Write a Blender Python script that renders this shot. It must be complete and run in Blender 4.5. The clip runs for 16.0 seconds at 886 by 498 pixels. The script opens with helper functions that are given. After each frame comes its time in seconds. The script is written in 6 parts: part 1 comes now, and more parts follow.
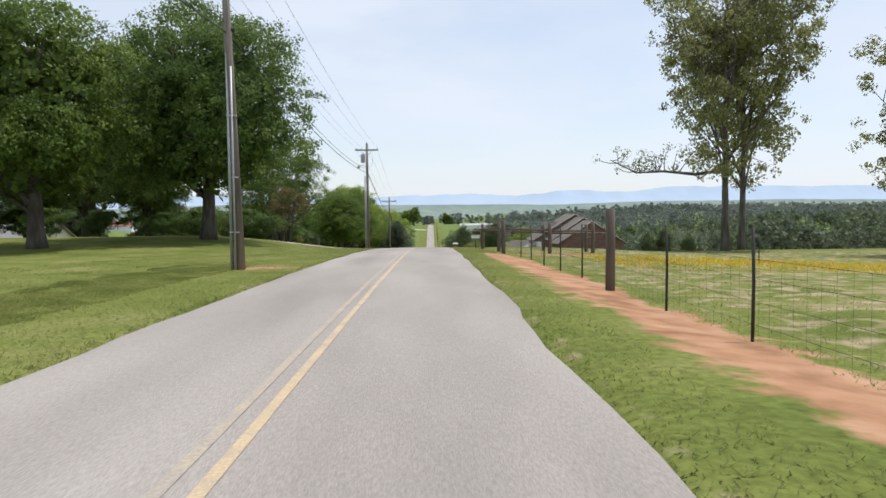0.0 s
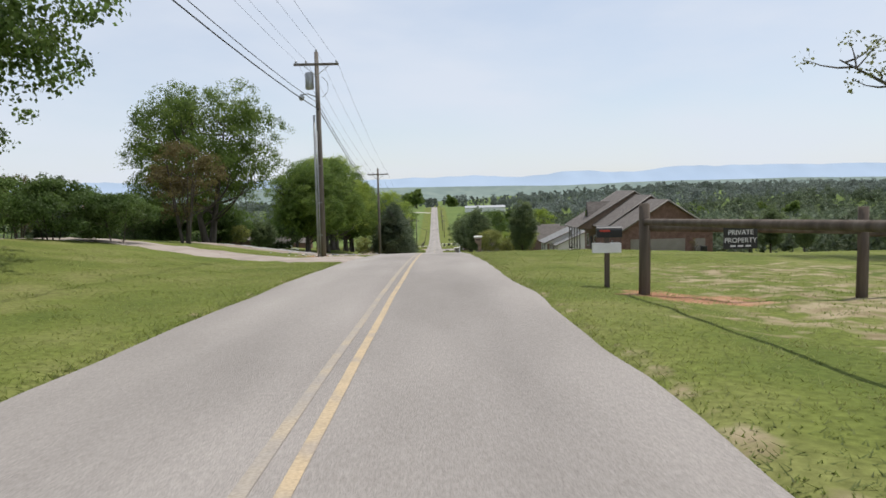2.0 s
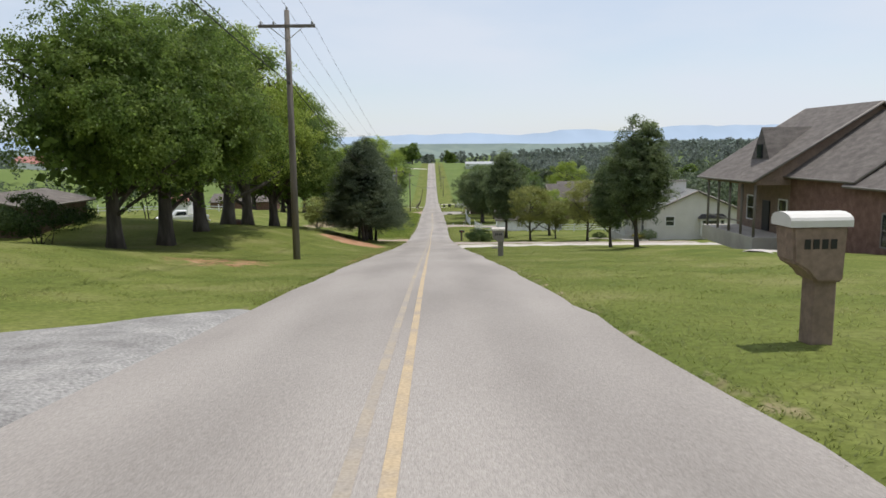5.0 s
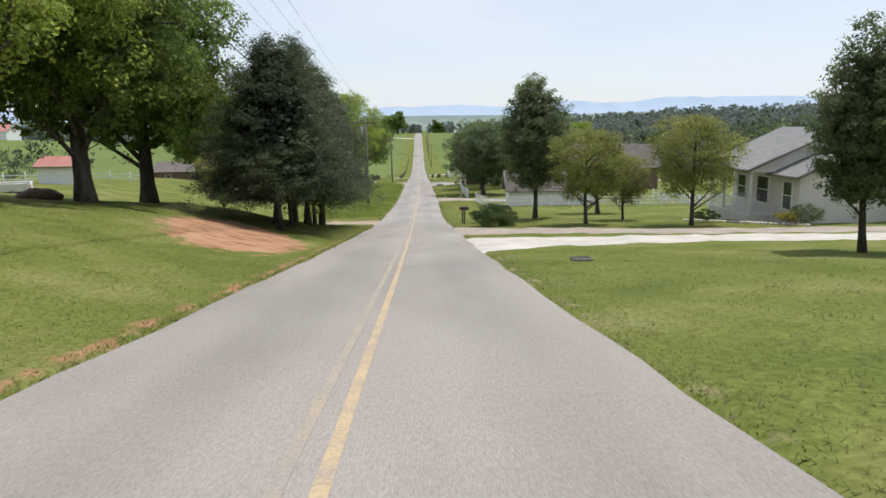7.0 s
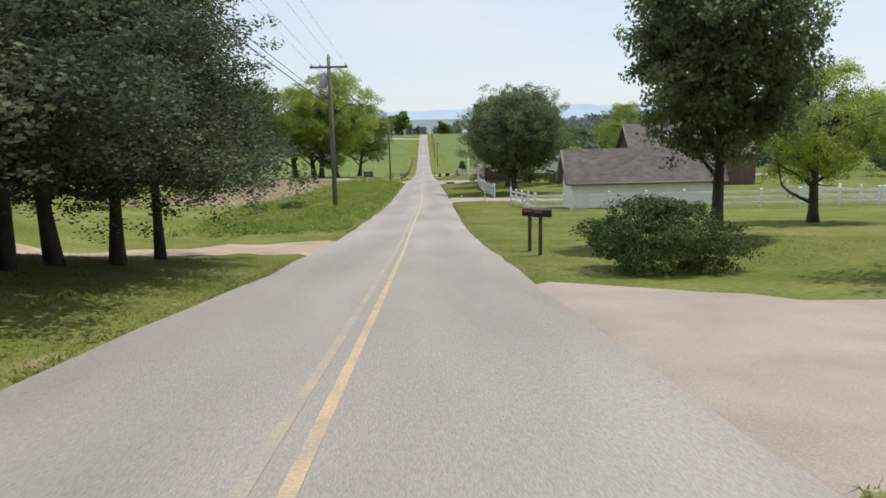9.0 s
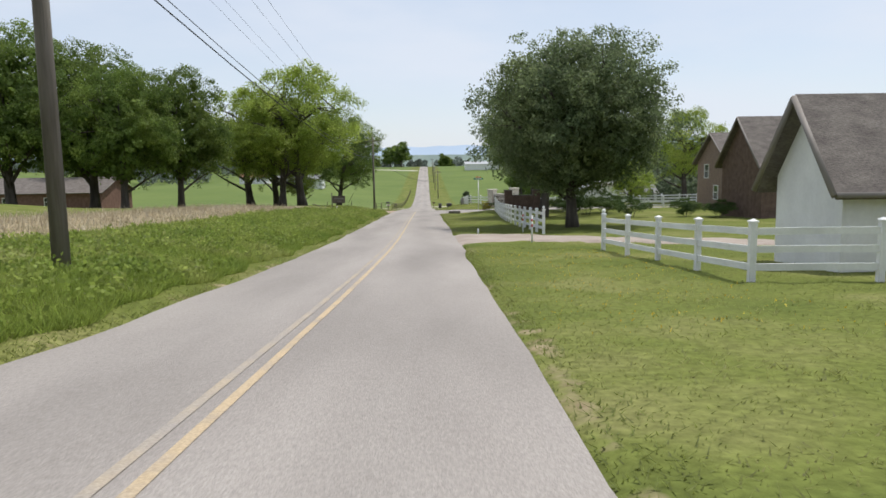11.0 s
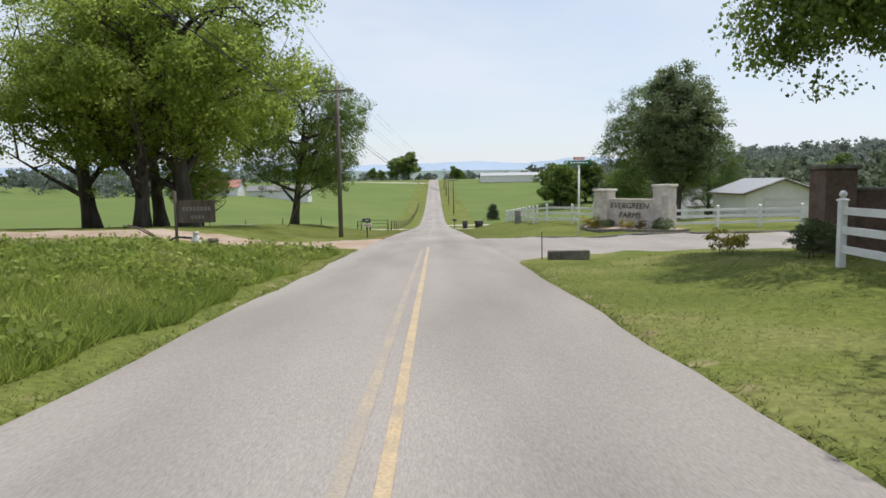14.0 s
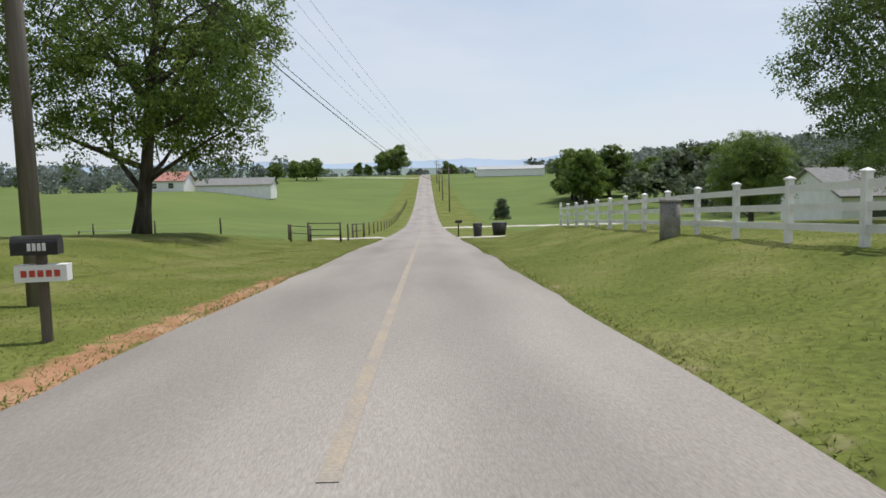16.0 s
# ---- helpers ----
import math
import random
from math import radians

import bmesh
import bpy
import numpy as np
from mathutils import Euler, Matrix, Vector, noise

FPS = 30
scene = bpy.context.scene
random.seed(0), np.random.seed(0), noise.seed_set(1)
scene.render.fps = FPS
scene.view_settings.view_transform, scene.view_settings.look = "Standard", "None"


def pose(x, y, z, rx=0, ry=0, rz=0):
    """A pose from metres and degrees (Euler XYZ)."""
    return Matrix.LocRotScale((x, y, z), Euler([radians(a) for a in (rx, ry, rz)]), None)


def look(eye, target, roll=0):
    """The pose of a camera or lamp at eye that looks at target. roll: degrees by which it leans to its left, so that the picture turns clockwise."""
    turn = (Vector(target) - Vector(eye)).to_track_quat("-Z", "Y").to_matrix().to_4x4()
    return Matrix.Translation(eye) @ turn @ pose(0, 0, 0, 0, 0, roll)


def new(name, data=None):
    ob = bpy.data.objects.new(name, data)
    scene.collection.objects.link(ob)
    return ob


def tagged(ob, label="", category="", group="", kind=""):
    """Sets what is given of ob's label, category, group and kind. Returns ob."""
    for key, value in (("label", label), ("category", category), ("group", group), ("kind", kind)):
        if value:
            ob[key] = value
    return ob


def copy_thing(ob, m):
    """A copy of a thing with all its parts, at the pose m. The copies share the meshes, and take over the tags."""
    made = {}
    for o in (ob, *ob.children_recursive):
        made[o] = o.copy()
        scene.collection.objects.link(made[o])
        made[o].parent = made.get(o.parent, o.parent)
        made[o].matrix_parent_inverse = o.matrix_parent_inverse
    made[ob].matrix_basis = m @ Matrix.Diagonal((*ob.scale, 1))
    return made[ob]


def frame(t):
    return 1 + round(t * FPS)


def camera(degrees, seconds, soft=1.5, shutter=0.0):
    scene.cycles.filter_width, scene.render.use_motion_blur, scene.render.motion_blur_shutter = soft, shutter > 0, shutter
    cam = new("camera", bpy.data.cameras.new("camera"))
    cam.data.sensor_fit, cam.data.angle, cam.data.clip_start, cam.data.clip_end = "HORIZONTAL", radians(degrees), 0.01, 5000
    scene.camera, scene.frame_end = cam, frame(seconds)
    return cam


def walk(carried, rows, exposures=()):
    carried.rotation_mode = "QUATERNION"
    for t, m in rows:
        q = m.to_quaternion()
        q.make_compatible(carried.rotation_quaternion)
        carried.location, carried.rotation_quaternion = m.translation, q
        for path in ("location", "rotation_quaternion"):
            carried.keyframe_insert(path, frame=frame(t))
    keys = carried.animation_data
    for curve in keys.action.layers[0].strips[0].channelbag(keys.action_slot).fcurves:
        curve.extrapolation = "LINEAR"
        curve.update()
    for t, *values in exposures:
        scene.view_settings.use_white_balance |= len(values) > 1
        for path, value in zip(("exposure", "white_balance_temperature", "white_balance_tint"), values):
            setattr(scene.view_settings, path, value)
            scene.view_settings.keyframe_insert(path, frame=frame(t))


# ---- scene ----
cam = camera(64.0, 16.0, soft=1.6)
PATH = [
    (0, (0.431, -0.614, 1.460), (0.462, 1.383, 1.344), -0.72),
    (0.5, (0.315, 8.290, 1.302), (0.342, 10.285, 1.173), -0.92),
    (1, (0.186, 17.192, 1.123), (0.206, 19.187, 0.982), -1.04),
    (1.5, (0.084, 26.101, 0.902), (0.105, 28.095, 0.745), -1.08),
    (2, (-0.020, 35.088, 0.641), (-0.000, 37.081, 0.476), -1.33),
    (2.5, (-0.143, 44.136, 0.318), (-0.122, 46.128, 0.144), -1.46),
    (3, (-0.297, 53.151, -0.083), (-0.272, 55.142, -0.270), -1.37),
    (3.5, (-0.447, 62.117, -0.579), (-0.418, 64.105, -0.790), -1.20),
    (4, (-0.586, 70.992, -1.163), (-0.560, 72.979, -1.387), -0.86),
    (4.5, (-0.621, 79.701, -1.839), (-0.596, 81.685, -2.087), -0.74),
    (5, (-0.580, 88.241, -2.596), (-0.551, 90.221, -2.877), -0.72),
    (5.5, (-0.493, 96.623, -3.417), (-0.460, 98.598, -3.733), -0.73),
    (6, (-0.394, 104.867, -4.288), (-0.355, 106.837, -4.632), -0.73),
    (6.5, (-0.316, 112.998, -5.198), (-0.268, 114.965, -5.556), -0.74),
    (7, (-0.291, 121.043, -6.150), (-0.229, 123.010, -6.505), -0.85),
    (7.5, (-0.287, 129.115, -7.155), (-0.222, 131.083, -7.504), -0.72),
    (8, (-0.261, 137.276, -8.168), (-0.196, 139.246, -8.512), -0.75),
    (8.5, (-0.226, 145.478, -9.167), (-0.170, 147.447, -9.514), -1.08),
    (9, (-0.121, 153.735, -10.126), (-0.076, 155.705, -10.467), -1.29),
    (9.5, (0.099, 162.031, -11.046), (0.140, 164.005, -11.370), -1.21),
    (10, (0.369, 170.403, -11.926), (0.412, 172.380, -12.224), -1.03),
    (10.5, (0.625, 178.900, -12.744), (0.670, 180.881, -13.012), -0.88),
    (11, (0.795, 187.570, -13.474), (0.840, 189.555, -13.716), -0.82),
    (11.5, (0.802, 196.448, -14.114), (0.841, 198.435, -14.338), -0.94),
    (12, (0.580, 205.542, -14.681), (0.602, 207.530, -14.894), -1.23),
    (12.5, (0.388, 214.714, -15.163), (0.398, 216.703, -15.369), -0.92),
    (13, (0.194, 223.956, -15.604), (0.202, 225.944, -15.816), -0.71),
    (13.5, (-0.005, 233.215, -16.033), (0.012, 235.204, -16.240), -0.94),
    (14, (-0.187, 242.503, -16.470), (-0.166, 244.493, -16.665), -0.91),
    (14.5, (-0.235, 251.903, -16.932), (-0.198, 253.894, -17.122), -1.11),
    (15, (-0.207, 261.419, -17.401), (-0.157, 263.410, -17.574), -1.12),
    (15.5, (-0.107, 270.964, -17.871), (-0.062, 272.956, -18.036), -0.96),
    (16, (-0.060, 280.518, -18.345), (-0.017, 282.507, -18.546), -1.25),
]
EXPOSURES = [(0.0, 0.08), (1.5, 0.0), (2.5, -0.15), (4.2, -0.18), (6.3, 0.05), (9.2, 0.0), (11.3, -0.03), (13.5, 0.02), (16.0, -0.15)]
walk(cam, [(t, look(eye, target, roll)) for t, eye, target, roll in PATH], EXPOSURES)

# ---- light: hazy spring noon, sun ahead and to the right ----
SUN_EL, SUN_AZ = radians(69.5), radians(60)
world = bpy.data.worlds.new("sky")
scene.world = world
world.use_nodes = True
wn = world.node_tree.nodes
sky = wn.new("ShaderNodeTexSky")
sky.sky_type = "NISHITA"
sky.sun_disc = False
sky.sun_elevation, sky.sun_rotation = SUN_EL, SUN_AZ
sky.air_density, sky.dust_density, sky.ozone_density = 1.0, 0.6, 1.5
wn["Background"].inputs["Strength"].default_value = 0.14
haze = wn.new("ShaderNodeMix")
haze.data_type = "RGBA"
haze.inputs[0].default_value = 0.72
haze.inputs[7].default_value = (5.6, 6.0, 6.75, 1)
veil_co, veil_map = wn.new("ShaderNodeTexCoord"), wn.new("ShaderNodeMapping")
veil_map.inputs["Scale"].default_value = (1.2, 1.2, 4.0)
veil, veil_range = wn.new("ShaderNodeTexNoise"), wn.new("ShaderNodeMapRange")
veil.inputs["Scale"].default_value, veil.inputs["Detail"].default_value = 2.6, 7.0
veil_range.inputs["From Min"].default_value, veil_range.inputs["From Max"].default_value = 0.35, 0.65
veil_range.inputs["To Min"].default_value, veil_range.inputs["To Max"].default_value = 0.58, 0.88
world.node_tree.links.new(veil_co.outputs["Generated"], veil_map.inputs["Vector"])
world.node_tree.links.new(veil_map.outputs[0], veil.inputs["Vector"])
world.node_tree.links.new(veil.outputs["Fac"], veil_range.inputs["Value"])
world.node_tree.links.new(veil_range.outputs[0], haze.inputs[0])
world.node_tree.links.new(sky.outputs[0], haze.inputs[6])
world.node_tree.links.new(haze.outputs[2], wn["Background"].inputs["Color"])

sun_data = bpy.data.lights.new("sun", "SUN")
sun_data.energy, sun_data.angle, sun_data.color = 3.6, radians(0.6), (1.0, 0.96, 0.91)
sun = new("sun", sun_data)
sun.matrix_world = look((math.sin(SUN_AZ) * math.cos(SUN_EL) * 100, math.cos(SUN_AZ) * math.cos(SUN_EL) * 100, math.sin(SUN_EL) * 100), (0, 0, 0))


# ---- materials ----
def material(name, colours, scale=3.0, rough=0.8, metal=0.0, bump=0.0, bump_scale=None, detail=6.0, fine=None, fine_amount=0.3,
             island=0.0, random_object=0.0, translucent=0.0, specular=0.3, emit=None, stretch=(1, 1, 1)):
    """A procedural surface: a coarse noise runs through the colours, a fine one darkens and lightens them, with relief."""
    m = bpy.data.materials.new(name)
    m.use_nodes = True
    nt = m.node_tree
    n, link = nt.nodes, nt.links.new
    bsdf, out = n["Principled BSDF"], n["Material Output"]
    bsdf.inputs["Roughness"].default_value, bsdf.inputs["Metallic"].default_value = rough, metal
    bsdf.inputs["Specular IOR Level"].default_value = specular
    geo = n.new("ShaderNodeTexCoord")
    mapping = n.new("ShaderNodeMapping")
    mapping.inputs["Scale"].default_value = stretch
    link(geo.outputs["Object"], mapping.inputs["Vector"])
    tex = n.new("ShaderNodeTexNoise")
    tex.inputs["Scale"].default_value, tex.inputs["Detail"].default_value = scale, detail
    link(mapping.outputs[0], tex.inputs["Vector"])
    ramp = n.new("ShaderNodeValToRGB")
    els = ramp.color_ramp.elements
    while len(els) < len(colours):
        els.new(0.5)
    for i, c in enumerate(colours):
        els[i].position = 0.3 + 0.4 * i / max(1, len(colours) - 1)
        els[i].color = (*c, 1)
    link(tex.outputs["Fac"], ramp.inputs[0])
    colour = ramp.outputs[0]

    def scaled(colour, fac, low, high):
        mr = n.new("ShaderNodeMapRange")
        mr.inputs["To Min"].default_value, mr.inputs["To Max"].default_value = low, high
        link(fac, mr.inputs["Value"])
        mul = n.new("ShaderNodeVectorMath")
        mul.operation = "SCALE"
        link(colour, mul.inputs[0])
        link(mr.outputs[0], mul.inputs["Scale"])
        return mul.outputs[0]

    if fine:
        t2 = n.new("ShaderNodeTexNoise")
        t2.inputs["Scale"].default_value, t2.inputs["Detail"].default_value = fine, 4.0
        link(mapping.outputs[0], t2.inputs["Vector"])
        colour = scaled(colour, t2.outputs["Fac"], 1 - fine_amount * 1.6, 1 + fine_amount * 1.6)
    if island:
        g = n.new("ShaderNodeNewGeometry")
        colour = scaled(colour, g.outputs["Random Per Island"], 1 - island, 1 + island)
    if random_object:
        g = n.new("ShaderNodeObjectInfo")
        colour = scaled(colour, g.outputs["Random"], 1 - random_object, 1 + random_object)
    link(colour, bsdf.inputs["Base Color"])
    if bump:
        b = n.new("ShaderNodeBump")
        b.inputs["Strength"].default_value, b.inputs["Distance"].default_value = bump, 0.02
        t3 = n.new("ShaderNodeTexNoise")
        t3.inputs["Scale"].default_value, t3.inputs["Detail"].default_value = bump_scale or scale * 6, 5.0
        link(mapping.outputs[0], t3.inputs["Vector"])
        link(t3.outputs["Fac"], b.inputs["Height"])
        link(b.outputs[0], bsdf.inputs["Normal"])
    if translucent:
        tr = n.new("ShaderNodeBsdfTranslucent")
        mix = n.new("ShaderNodeMixShader")
        mix.inputs[0].default_value = translucent
        link(scaled(colour, tex.outputs["Fac"], 1.0, 1.3), tr.inputs["Color"])
        link(bsdf.outputs[0], mix.inputs[1])
        link(tr.outputs[0], mix.inputs[2])
        link(mix.outputs[0], out.inputs["Surface"])
    if emit:
        bsdf.inputs["Emission Color"].default_value, bsdf.inputs["Emission Strength"].default_value = (*emit[0], 1), emit[1]
    return m


def leaf_mat(name, a, b, c, trans=0.42):
    return material(name, (a, b, c), scale=0.45, rough=0.55, island=0.35, random_object=0.12, translucent=trans, specular=0.25)


def ground_material():
    """Lawn, pasture and bare soils, laid out by the land's own cover values, with ragged borders."""
    m = M["grass"]
    nt = m.node_tree
    n, link = nt.nodes, nt.links.new
    bsdf = n["Principled BSDF"]
    base = bsdf.inputs["Base Color"].links[0].from_socket
    co = n.new("ShaderNodeTexCoord")
    ragged = n.new("ShaderNodeTexNoise")
    ragged.inputs["Scale"].default_value, ragged.inputs["Detail"].default_value = 1.6, 8.0
    link(co.outputs["Object"], ragged.inputs["Vector"])
    for layer, colours, scale in (("pasture", ((0.115, 0.16, 0.05), (0.145, 0.19, 0.06)), 0.05), ("dry", ((0.21, 0.165, 0.095), (0.30, 0.245, 0.15), (0.37, 0.31, 0.20)), 2.0), ("clay", ((0.24, 0.13, 0.072), (0.37, 0.205, 0.12), (0.43, 0.265, 0.17)), 1.3)):
        at = n.new("ShaderNodeAttribute")
        at.attribute_name = layer
        add = n.new("ShaderNodeMath")
        add.operation = "ADD"
        link(at.outputs["Fac"], add.inputs[0])
        link(ragged.outputs["Fac"], add.inputs[1])
        edge = n.new("ShaderNodeMapRange")
        edge.inputs["From Min"].default_value, edge.inputs["From Max"].default_value = 0.92, 1.08
        link(add.outputs[0], edge.inputs["Value"])
        tone = n.new("ShaderNodeTexNoise")
        tone.inputs["Scale"].default_value, tone.inputs["Detail"].default_value = scale, 9.0
        link(co.outputs["Object"], tone.inputs["Vector"])
        ramp = n.new("ShaderNodeValToRGB")
        els = ramp.color_ramp.elements
        while len(els) < len(colours):
            els.new(0.5)
        for i, c in enumerate(colours):
            els[i].position = 0.32 + 0.36 * i / (len(colours) - 1)
            els[i].color = (*c, 1)
        link(tone.outputs["Fac"], ramp.inputs[0])
        mix = n.new("ShaderNodeMix")
        mix.data_type = "RGBA"
        link(edge.outputs[0], mix.inputs[0])
        link(base, mix.inputs[6])
        link(ramp.outputs[0], mix.inputs[7])
        base = mix.outputs[2]
    link(base, bsdf.inputs["Base Color"])


